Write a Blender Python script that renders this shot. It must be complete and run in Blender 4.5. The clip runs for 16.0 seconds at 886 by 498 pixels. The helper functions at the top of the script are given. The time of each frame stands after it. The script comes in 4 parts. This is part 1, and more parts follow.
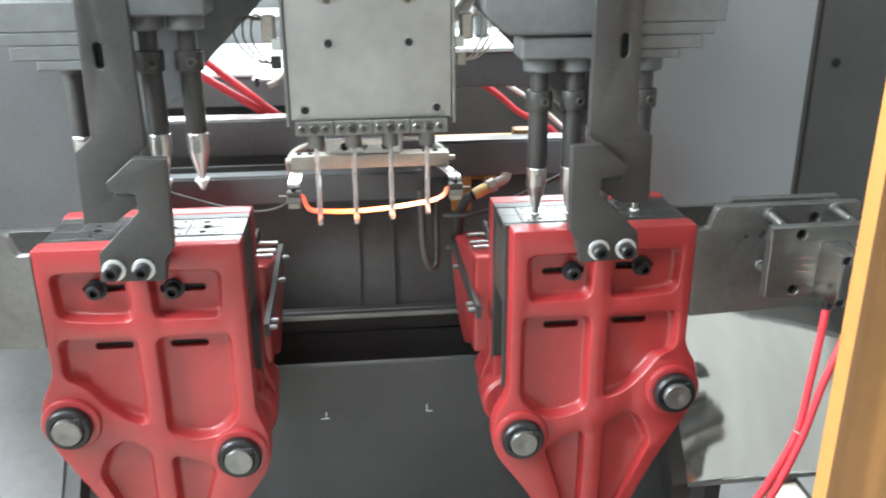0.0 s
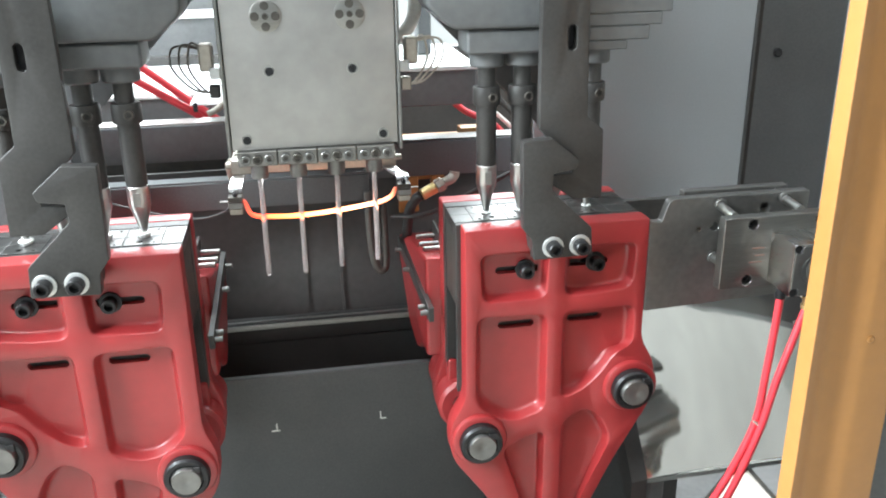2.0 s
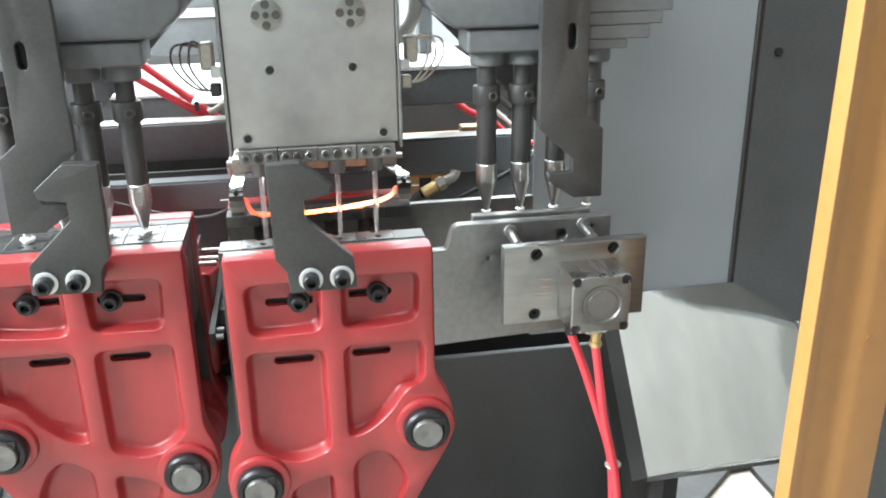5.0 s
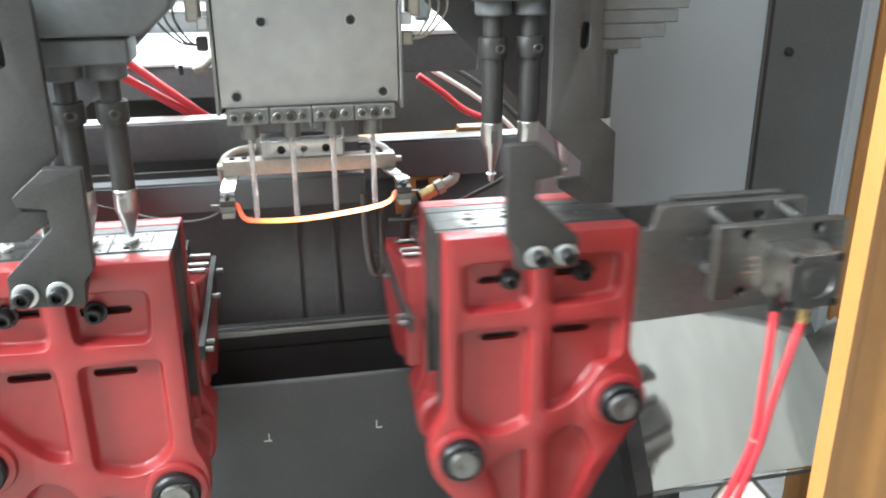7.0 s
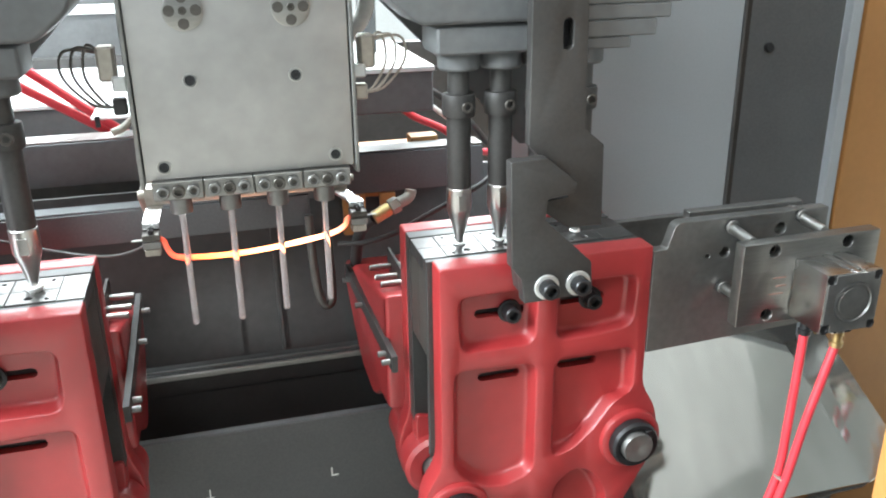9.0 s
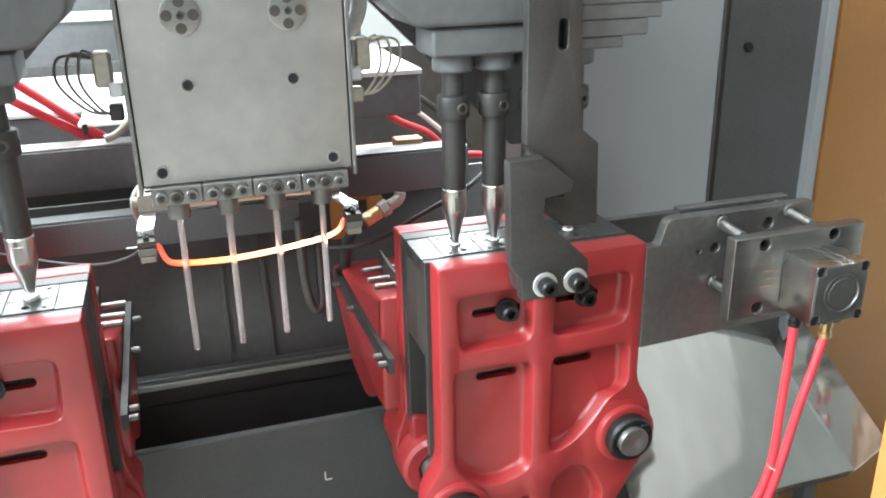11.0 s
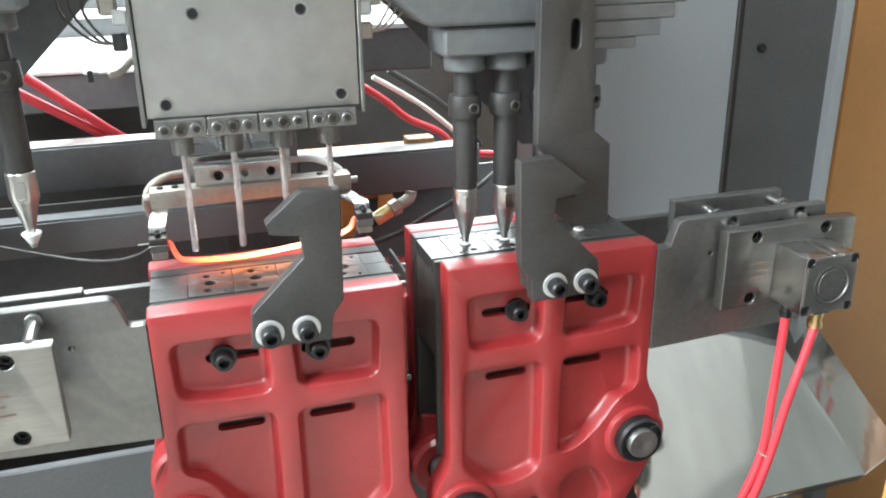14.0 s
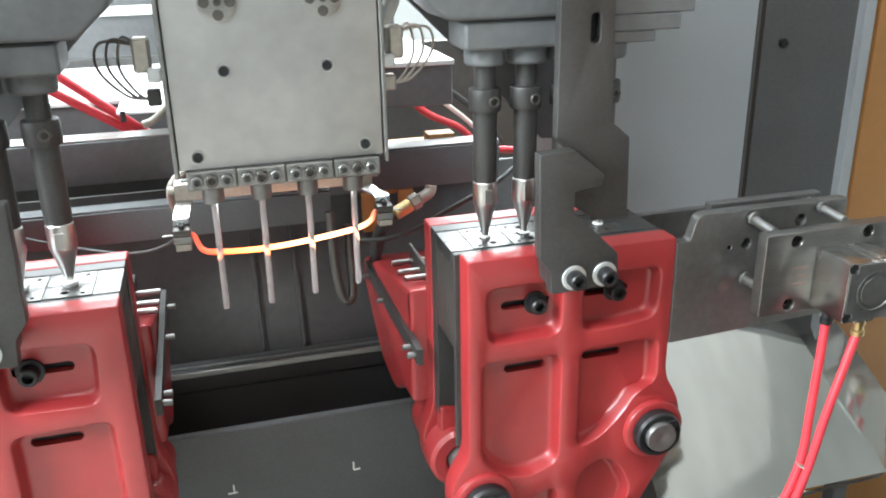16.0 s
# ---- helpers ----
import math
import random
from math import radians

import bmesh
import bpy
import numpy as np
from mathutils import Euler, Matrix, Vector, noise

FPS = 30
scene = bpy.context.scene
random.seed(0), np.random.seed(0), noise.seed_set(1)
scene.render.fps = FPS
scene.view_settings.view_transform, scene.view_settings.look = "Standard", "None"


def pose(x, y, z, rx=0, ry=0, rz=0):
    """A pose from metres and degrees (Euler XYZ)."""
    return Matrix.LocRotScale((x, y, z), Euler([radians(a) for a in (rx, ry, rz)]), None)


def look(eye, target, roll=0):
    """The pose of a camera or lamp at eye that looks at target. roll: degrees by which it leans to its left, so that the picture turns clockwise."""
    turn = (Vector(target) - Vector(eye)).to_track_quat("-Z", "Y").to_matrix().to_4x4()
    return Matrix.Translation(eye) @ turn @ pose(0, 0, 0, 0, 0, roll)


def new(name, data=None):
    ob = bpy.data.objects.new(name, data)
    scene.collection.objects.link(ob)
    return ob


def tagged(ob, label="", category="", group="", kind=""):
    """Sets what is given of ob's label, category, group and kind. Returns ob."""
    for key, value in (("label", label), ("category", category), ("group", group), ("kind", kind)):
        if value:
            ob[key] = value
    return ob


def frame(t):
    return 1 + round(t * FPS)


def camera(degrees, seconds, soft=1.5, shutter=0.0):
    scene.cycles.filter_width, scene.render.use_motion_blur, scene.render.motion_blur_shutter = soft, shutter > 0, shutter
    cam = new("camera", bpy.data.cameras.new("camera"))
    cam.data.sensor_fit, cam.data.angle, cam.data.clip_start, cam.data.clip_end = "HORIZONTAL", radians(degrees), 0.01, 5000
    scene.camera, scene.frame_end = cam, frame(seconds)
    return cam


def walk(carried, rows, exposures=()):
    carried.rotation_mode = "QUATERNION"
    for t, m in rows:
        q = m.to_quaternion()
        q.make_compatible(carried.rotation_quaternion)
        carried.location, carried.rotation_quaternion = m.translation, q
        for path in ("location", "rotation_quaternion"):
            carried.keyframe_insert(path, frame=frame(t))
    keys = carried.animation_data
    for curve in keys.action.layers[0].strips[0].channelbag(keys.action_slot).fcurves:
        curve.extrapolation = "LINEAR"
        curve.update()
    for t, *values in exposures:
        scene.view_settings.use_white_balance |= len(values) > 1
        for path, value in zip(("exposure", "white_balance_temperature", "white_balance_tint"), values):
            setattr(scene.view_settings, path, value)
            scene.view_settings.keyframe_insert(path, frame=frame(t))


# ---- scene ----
cam = camera(55.16, 16.0, soft=2.0, shutter=0.7)
PATH = [
    (0, pose(0.1697, -1.2413, 1.5484, 69.292, 0, -5.729) @ pose(0, 0, 0, 0, 0, -0.362)),
    (0.5, pose(0.1762, -1.2242, 1.5436, 69.636, 0, -7.966) @ pose(0, 0, 0, 0, 0, -0.718)),
    (1, pose(0.1738, -1.2024, 1.5363, 69.883, 0, -9.209) @ pose(0, 0, 0, 0, 0, -0.821)),
    (1.5, pose(0.1700, -1.1971, 1.5361, 69.622, 0, -9.486) @ pose(0, 0, 0, 0, 0, -0.907)),
    (2, pose(0.1657, -1.2036, 1.5343, 69.369, 0, -9.681) @ pose(0, 0, 0, 0, 0, -0.897)),
    (2.5, pose(0.1650, -1.2069, 1.5362, 69.094, 0, -9.638) @ pose(0, 0, 0, 0, 0, -0.875)),
    (3, pose(0.1641, -1.2107, 1.5362, 69.050, 0, -9.600) @ pose(0, 0, 0, 0, 0, -0.940)),
    (3.5, pose(0.1657, -1.2156, 1.5371, 69.092, 0, -9.573) @ pose(0, 0, 0, 0, 0, -0.914)),
    (4, pose(0.1706, -1.2124, 1.5377, 69.096, 0, -9.509) @ pose(0, 0, 0, 0, 0, -0.826)),
    (6.5, pose(0.1591, -1.1786, 1.5272, 69.726, 0, -9.368) @ pose(0, 0, 0, 0, 0, -0.986)),
    (7, pose(0.1530, -1.1369, 1.5306, 69.002, 0, -10.612) @ pose(0, 0, 0, 0, 0, -0.381)),
    (7.5, pose(0.1643, -1.0846, 1.5245, 68.970, 0, -11.986) @ pose(0, 0, 0, 0, 0, -0.356)),
    (8, pose(0.1743, -1.0186, 1.5171, 68.939, 0, -12.878) @ pose(0, 0, 0, 0, 0, -0.398)),
    (8.5, pose(0.1740, -0.9760, 1.5125, 68.892, 0, -13.894) @ pose(0, 0, 0, 0, 0, -0.422)),
    (9, pose(0.1512, -0.9559, 1.5116, 68.904, 0, -15.217) @ pose(0, 0, 0, 0, 0, -0.759)),
    (11.5, pose(0.1122, -0.9538, 1.5086, 69.266, 0, -17.564) @ pose(0, 0, 0, 0, 0, -1.054)),
    (12, pose(0.1114, -0.9516, 1.5079, 69.265, 0, -17.583) @ pose(0, 0, 0, 0, 0, -0.947)),
    (12.5, pose(0.1088, -0.9519, 1.5066, 69.344, 0, -17.568) @ pose(0, 0, 0, 0, 0, -0.812)),
    (13, pose(0.1118, -0.9506, 1.5087, 69.186, 0, -17.409) @ pose(0, 0, 0, 0, 0, -0.805)),
    (13.5, pose(0.1120, -0.9530, 1.5057, 69.317, 0, -17.190) @ pose(0, 0, 0, 0, 0, -0.900)),
    (14, pose(0.1130, -0.9546, 1.5099, 69.163, 0, -16.707) @ pose(0, 0, 0, 0, 0, -0.897)),
    (14.5, pose(0.1132, -0.9579, 1.5063, 69.300, 0, -15.902) @ pose(0, 0, 0, 0, 0, -1.136)),
    (15, pose(0.1109, -0.9599, 1.5070, 69.187, 0, -15.628) @ pose(0, 0, 0, 0, 0, -1.145)),
    (15.5, pose(0.1112, -0.9618, 1.5069, 69.079, 0, -15.444) @ pose(0, 0, 0, 0, 0, -1.089)),
    (16, pose(0.1095, -0.9650, 1.5054, 69.108, 0, -15.304) @ pose(0, 0, 0, 0, 0, -1.140)),
]
walk(cam, PATH)

# ---- world and lights ----
world = bpy.data.worlds.new("hall_daylight")
scene.world = world
world.use_nodes = True
wn = world.node_tree
sky = wn.nodes.new("ShaderNodeTexSky")
sky.sky_type, sky.sun_disc = "NISHITA", False
sky.sun_elevation, sky.sun_rotation = radians(48), radians(-20)
wn.links.new(sky.outputs[0], wn.nodes["Background"].inputs[0])
wn.nodes["Background"].inputs[1].default_value = 0.10


def area_light(name, eye, target, sx, sy, watts, color):
    data = bpy.data.lights.new(name, "AREA")
    data.shape, data.size, data.size_y, data.energy, data.color = "RECTANGLE", sx, sy, watts, color
    ob = new(name, data)
    ob.matrix_world = look(eye, target)
    return ob


# daylight of the hall: a roof light above the machine, a window band high in the far wall, a window on the left
area_light("roof_light", (-0.2, 2.05, 4.7), (0.1, 1.15, 1.0), 5.5, 2.6, 600, (0.85, 0.95, 1.0))
area_light("window_light_left", (-2.4, -0.5, 2.7), (-0.1, 0.25, 1.4), 1.8, 1.6, 260, (0.85, 0.95, 1.0))
# small fill lamp behind the viewer, added to brighten the front faces
area_light("front_fill", (-0.7, -2.2, 4.2), (-0.1, 0.0, 0.8), 1.2, 0.9, 42, (0.95, 0.98, 1.0))
area_light("window_light_back", (0.7, 6.7, 3.6), (0.3, 0.3, 1.1), 9.0, 2.6, 640, (0.87, 0.96, 1.0))
area_light("roof_light_side", (2.6, -1.2, 4.9), (2.6, -1.2, 0.0), 4.2, 3.6, 8.5, (0.95, 0.98, 1.0))
scene.view_settings.exposure = 0.78


# ---- materials ----
def node_mat(name, base, rough=0.5, metal=0.0, vary=0.25, scale=14.0, grain=160.0, bump=0.06, dist=0.002, stretch=(1, 1, 1), spec=0.5, coat=0.0, chips=None):
    m = bpy.data.materials.new(name)
    m.use_nodes = True
    nt = m.node_tree
    b = nt.nodes["Principled BSDF"]
    tc = nt.nodes.new("ShaderNodeTexCoord")
    mp = nt.nodes.new("ShaderNodeMapping")
    mp.inputs["Scale"].default_value = stretch
    nt.links.new(tc.outputs["Object"], mp.inputs[0])
    big, fine = nt.nodes.new("ShaderNodeTexNoise"), nt.nodes.new("ShaderNodeTexNoise")
    big.inputs["Scale"].default_value, big.inputs["Detail"].default_value = scale, 5
    fine.inputs["Scale"].default_value, fine.inputs["Detail"].default_value = grain, 3
    for n in (big, fine):
        nt.links.new(mp.outputs[0], n.inputs["Vector"])
    ramp = nt.nodes.new("ShaderNodeValToRGB")
    lo, hi = [c * (1 - vary) for c in base], [min(1, c * (1 + vary * 0.6)) for c in base]
    ramp.color_ramp.elements[0].position, ramp.color_ramp.elements[1].position = 0.3, 0.72
    ramp.color_ramp.elements[0].color, ramp.color_ramp.elements[1].color = (*lo, 1), (*hi, 1)
    mix = nt.nodes.new("ShaderNodeMath")
    mix.operation = "MULTIPLY_ADD"
    mix.inputs[1].default_value = 0.35
    nt.links.new(fine.outputs["Fac"], mix.inputs[0])
    half = nt.nodes.new("ShaderNodeMath")
    half.operation = "MULTIPLY"
    half.inputs[1].default_value = 0.65
    nt.links.new(big.outputs["Fac"], half.inputs[0])
    nt.links.new(half.outputs[0], mix.inputs[2])
    nt.links.new(mix.outputs[0], ramp.inputs[0])
    if chips:
        spot, cut, over = nt.nodes.new("ShaderNodeTexNoise"), nt.nodes.new("ShaderNodeValToRGB"), nt.nodes.new("ShaderNodeMix")
        spot.inputs["Scale"].default_value, spot.inputs["Detail"].default_value, spot.inputs["Roughness"].default_value = chips[0], 6, 0.7
        nt.links.new(mp.outputs[0], spot.inputs["Vector"])
        cut.color_ramp.elements[0].position, cut.color_ramp.elements[1].position = chips[1], chips[1] + 0.03
        nt.links.new(spot.outputs["Fac"], cut.inputs[0])
        over.data_type = "RGBA"
        nt.links.new(cut.outputs[0], over.inputs["Factor"])
        nt.links.new(ramp.outputs[0], over.inputs["A"])
        over.inputs["B"].default_value = (*chips[2], 1)
        nt.links.new(over.outputs["Result"], b.inputs["Base Color"])
    else:
        nt.links.new(ramp.outputs[0], b.inputs["Base Color"])
    rr = nt.nodes.new("ShaderNodeMapRange")
    rr.inputs["To Min"].default_value, rr.inputs["To Max"].default_value = max(0.02, rough * 0.75), min(1, rough * 1.25)
    nt.links.new(big.outputs["Fac"], rr.inputs[0])
    nt.links.new(rr.outputs[0], b.inputs["Roughness"])
    b.inputs["Metallic"].default_value = metal
    b.inputs["Specular IOR Level"].default_value = spec
    b.inputs["Coat Weight"].default_value, b.inputs["Coat Roughness"].default_value = coat, 0.14
    bp = nt.nodes.new("ShaderNodeBump")
    bp.inputs["Strength"].default_value, bp.inputs["Distance"].default_value = bump, dist
    nt.links.new(fine.outputs["Fac"], bp.inputs["Height"])
    nt.links.new(bp.outputs[0], b.inputs["Normal"])
    return m


RED = node_mat("red_enamel", (0.325, 0.025, 0.027), 0.46, vary=0.18, scale=9, grain=48, bump=0.10, dist=0.003, coat=0.42, chips=(42, 0.705, (0.10, 0.018, 0.018)))
STEEL = node_mat("ground_steel", (0.33, 0.325, 0.31), 0.36, 1.0, vary=0.22, scale=8, grain=60, bump=0.03, stretch=(1, 7, 7))
PLATE_STEEL = node_mat("mill_steel", (0.215, 0.212, 0.205), 0.42, 0.8, vary=0.32, scale=7, grain=90, bump=0.05)
DIE_STEEL = node_mat("die_head_steel", (0.38, 0.375, 0.365), 0.42, 0.8, vary=0.24, scale=6, grain=34, bump=0.02)
DULL = node_mat("dull_bar_steel", (0.42, 0.39, 0.34), 0.5, 0.7, vary=0.3, scale=16, grain=140, bump=0.08)
CHROME = node_mat("bright_rod_steel", (0.54, 0.535, 0.52), 0.31, 1.0, vary=0.1, scale=30)
BLACKOX = node_mat("black_oxide_steel", (0.050, 0.048, 0.046), 0.44, 0.2, vary=0.4, scale=12, grain=180, bump=0.06)
SCREW = node_mat("black_screw_steel", (0.028, 0.028, 0.03), 0.38, 0.5, vary=0.35, scale=60, grain=300)
WASHER = node_mat("zinc_washer", (0.62, 0.63, 0.62), 0.38, 0.6, vary=0.15, scale=60)
DARK = node_mat("dark_grey_paint", (0.120, 0.125, 0.127), 0.5, vary=0.3, scale=5, grain=70, bump=0.08)
COVER = node_mat("charcoal_cover_paint", (0.084, 0.087, 0.089), 0.55, vary=0.3, scale=5, grain=220, bump=0.10, dist=0.001)
BLACK = node_mat("black_rubber", (0.034, 0.033, 0.032), 0.6, vary=0.3, scale=20, grain=150)
BLUE = node_mat("blue_grey_panel_paint", (0.355, 0.385, 0.405), 0.5, vary=0.08, scale=3, grain=240, bump=0.05, dist=0.001)
YELLOW = node_mat("yellow_enamel", (0.37, 0.172, 0.050), 0.45, vary=0.12, scale=6, grain=70, bump=0.06, coat=0.1, chips=(30, 0.735, (0.16, 0.10, 0.05)))
STAINLESS = node_mat("stainless_sheet", (0.66, 0.655, 0.62), 0.075, 0.92, vary=0.16, scale=4, grain=7, bump=0.14, dist=0.003, stretch=(3, 1, 1))
NEAR_BLACK = node_mat("near_black_sheet", (0.050, 0.048, 0.046), 0.42, vary=0.45, scale=6, grain=60, bump=0.08)
TOOL = node_mat("oxidised_tool_steel", (0.095, 0.087, 0.078), 0.45, 0.6, vary=0.45, scale=10, grain=90, bump=0.06)
ALU = node_mat("milled_aluminium", (0.50, 0.49, 0.475), 0.27, 1.0, vary=0.14, scale=9, grain=150, bump=0.05)
NECK_STEEL = node_mat("worn_neck_steel", (0.145, 0.142, 0.138), 0.34, 0.85, vary=0.3, scale=22, grain=120, bump=0.05)
WHITE = node_mat("white_bench_sheet", (0.78, 0.79, 0.78), 0.35, 0.2, vary=0.08, scale=4, grain=90)
HOSE = node_mat("red_air_hose", (0.68, 0.045, 0.06), 0.35, vary=0.12, scale=25, grain=90, bump=0.02)
PALEHOSE = node_mat("pale_hose", (0.74, 0.74, 0.70), 0.5, vary=0.2, scale=30)
BRASS = node_mat("brass_fitting", (0.62, 0.46, 0.22), 0.35, 0.9, vary=0.25, scale=40)
PLASTIC = node_mat("white_plastic", (0.80, 0.80, 0.78), 0.42, vary=0.08, scale=50)
CONCRETE = node_mat("terrazzo_floor", (0.46, 0.43, 0.38), 0.5, vary=0.35, scale=24, grain=120, bump=0.05)
MARK = node_mat("faded_red_pen", (0.30, 0.17, 0.14), 0.5, vary=0.4, scale=90, grain=400)
HALLWALL = node_mat("hall_wall_paint", (0.42, 0.43, 0.43), 0.8, vary=0.1, scale=1.2, grain=40)


def melt_mat():
    m = bpy.data.materials.new("hot_translucent_resin")
    m.use_nodes = True
    nt = m.node_tree
    b = nt.nodes["Principled BSDF"]
    b.inputs["Base Color"].default_value = (0.94, 0.87, 0.86, 1)
    b.inputs["Roughness"].default_value = 0.20
    b.inputs["Transmission Weight"].default_value = 0.8
    b.inputs["IOR"].default_value = 1.25
    tc, ns = nt.nodes.new("ShaderNodeTexCoord"), nt.nodes.new("ShaderNodeTexNoise")
    ns.inputs["Scale"].default_value = 60
    nt.links.new(tc.outputs["Object"], ns.inputs["Vector"])
    bp = nt.nodes.new("ShaderNodeBump")
    bp.inputs["Strength"].default_value, bp.inputs["Distance"].default_value = 0.1, 0.001
    nt.links.new(ns.outputs["Fac"], bp.inputs["Height"])
    nt.links.new(bp.outputs[0], b.inputs["Normal"])
    return m


def glow_mat():
    m = bpy.data.materials.new("red_hot_wire")
    m.use_nodes = True
    nt = m.node_tree
    b = nt.nodes["Principled BSDF"]
    b.inputs["Base Color"].default_value = (0.25, 0.12, 0.08, 1)
    tc, sep, ramp, st = (nt.nodes.new("ShaderNode" + k) for k in ("TexCoord", "SeparateXYZ", "ValToRGB", "ValToRGB"))
    nt.links.new(tc.outputs["Generated"], sep.inputs[0])
    for r, keys in ((ramp, ((0.0, (0.3, 0.02, 0.008)), (0.12, (0.9, 0.06, 0.02)), (0.35, (1.0, 0.24, 0.05)), (0.75, (1.0, 0.40, 0.20)), (0.93, (0.9, 0.28, 0.14)), (1.0, (0.3, 0.02, 0.01)))),
                    (st, ((0.0, (0.0, 0, 0)), (0.10, (0.45, 0, 0)), (0.3, (1.0, 0, 0)), (0.8, (1.0, 0, 0)), (0.95, (0.6, 0, 0)), (1.0, (0.0, 0, 0))))):
        e = r.color_ramp.elements
        while len(e) < len(keys):
            e.new(0.5)
        for k, (p, c) in zip(e, keys):
            k.position, k.color = p, ((*c, 1) if r is ramp else (c[0], c[0], c[0], 1))
        nt.links.new(sep.outputs["X"], r.inputs[0])
    nt.links.new(ramp.outputs[0], b.inputs["Emission Color"])
    mul = nt.nodes.new("ShaderNodeMath")
    mul.operation = "MULTIPLY"
    mul.inputs[1].default_value = 6.5
    nt.links.new(st.outputs[0], mul.inputs[0])
    nt.links.new(mul.outputs[0], b.inputs["Emission Strength"])
    return m


MELT, GLOW = melt_mat(), glow_mat()


# ---- mesh helpers ----
def flatten(bm):
    """Plane regions much larger than the bevels round them are shaded flat, so that their light stays even."""
    bm.normal_update()
    bm.faces.index_update()
    region, areas = {}, []
    for f in bm.faces:
        if f.index in region:
            continue
        todo, total = [f], 0.0
        region[f.index] = len(areas)
        while todo:
            g = todo.pop()
            total += g.calc_area()
            for e in g.edges:
                for h in e.link_faces:
                    if h.index not in region and g.normal.dot(h.normal) > 0.99995:
                        region[h.index] = len(areas)
                        todo.append(h)
        areas.append(total)
    near = [0.0] * len(areas)
    for e in bm.edges:
        if len(e.link_faces) == 2:
            a, b = e.link_faces
            i, j = region[a.index], region[b.index]
            if i != j and a.normal.dot(b.normal) > 0.5:
                near[i], near[j] = max(near[i], areas[j]), max(near[j], areas[i])
    for f in bm.faces:
        k = region[f.index]
        if near[k] and areas[k] > 3 * near[k]:
            f.smooth = False


def finish(bm, angle=32):
    me = bpy.data.meshes.new("mesh")
    bmesh.ops.recalc_face_normals(bm, faces=bm.faces)
    for f in bm.faces:
        f.smooth = True
    flatten(bm)
    bm.to_mesh(me)
    bm.free()
    me.set_sharp_from_angle(angle=radians(angle))
    return me


RECOLOURED = {}


def part(name, shape, material, parent=None, label="", at=None):
    """One mesh object; a bmesh or a ready mesh; under a thing, a part, or nothing."""
    me = finish(shape) if isinstance(shape, bmesh.types.BMesh) else shape
    if me.materials and me.materials[0] != material:
        key = (me.name, material.name)
        if key not in RECOLOURED:
            RECOLOURED[key] = me.copy()
            RECOLOURED[key].materials[0] = material
        me = RECOLOURED[key]
    if not me.materials:
        me.materials.append(material)
    ob = new(name, me)
    ob.parent = parent
    if at is not None:
        ob.matrix_basis = at
    return tagged(ob, label)


def empty(name, at, label, category, group=""):
    ob = new(name)
    ob.matrix_basis = at
    return tagged(ob, label, category, group)


def box(bm, x0, x1, y0, y1, z0, z1, bevel=0.0, m=None, seg=1):
    r = bmesh.ops.create_cube(bm, size=1.0)
    vs = r["verts"]
    bmesh.ops.scale(bm, vec=(abs(x1 - x0), abs(y1 - y0), abs(z1 - z0)), verts=vs)
    bmesh.ops.translate(bm, vec=((x0 + x1) / 2, (y0 + y1) / 2, (z0 + z1) / 2), verts=vs)
    if bevel:
        es = list({e for v in vs for e in v.link_edges})
        vs = bmesh.ops.bevel(bm, geom=es, offset=bevel, segments=seg, affect="EDGES", profile=0.6)["verts"]
    if m is not None:
        bmesh.ops.transform(bm, matrix=m, verts=vs)
    return bm


def lathe(bm, profile, m=None, seg=24):
    """Turned part about z from (radius, z) pairs, closed at both ends."""
    rings = []
    for r, z in profile:
        rings.append([bm.verts.new((r * math.cos(2 * math.pi * k / seg), r * math.sin(2 * math.pi * k / seg), z)) for k in range(seg)])
    for a, b in zip(rings, rings[1:]):
        for k in range(seg):
            bm.faces.new((a[k], a[(k + 1) % seg], b[(k + 1) % seg], b[k]))
    bm.faces.new(list(reversed(rings[0])))
    bm.faces.new(rings[-1])
    if m is not None:
        bmesh.ops.transform(bm, matrix=m, verts=[v for ring in rings for v in ring])
    return bm


def rod(bm, a, b, r, seg=16, r2=None, chamfer=0.0):
    a, b = Vector(a), Vector(b)
    d = b - a
    m = Matrix.Translation(a) @ d.to_track_quat("Z", "Y").to_matrix().to_4x4()
    n, q = d.length, (r if r2 is None else r2)
    prof = [(r, 0), (q, n)] if not chamfer else [(r - chamfer, 0), (r, chamfer), (q, n - chamfer), (q - chamfer, n)]
    return lathe(bm, prof, m, seg)


def smooth_path(pts, n=10):
    """Catmull-Rom points through a short list."""
    p = [Vector(q) for q in pts]
    p = [p[0] * 2 - p[1], *p, p[-1] * 2 - p[-2]]
    out = []
    for k in range(1, len(p) - 2):
        for j in range(n):
            t = j / n
            a, b, c, d = p[k - 1], p[k], p[k + 1], p[k + 2]
            out.append(0.5 * (2 * b + (c - a) * t + (2 * a - 5 * b + 4 * c - d) * t * t + (3 * b - a - 3 * c + d) * t ** 3))
    return out + [p[-2]]


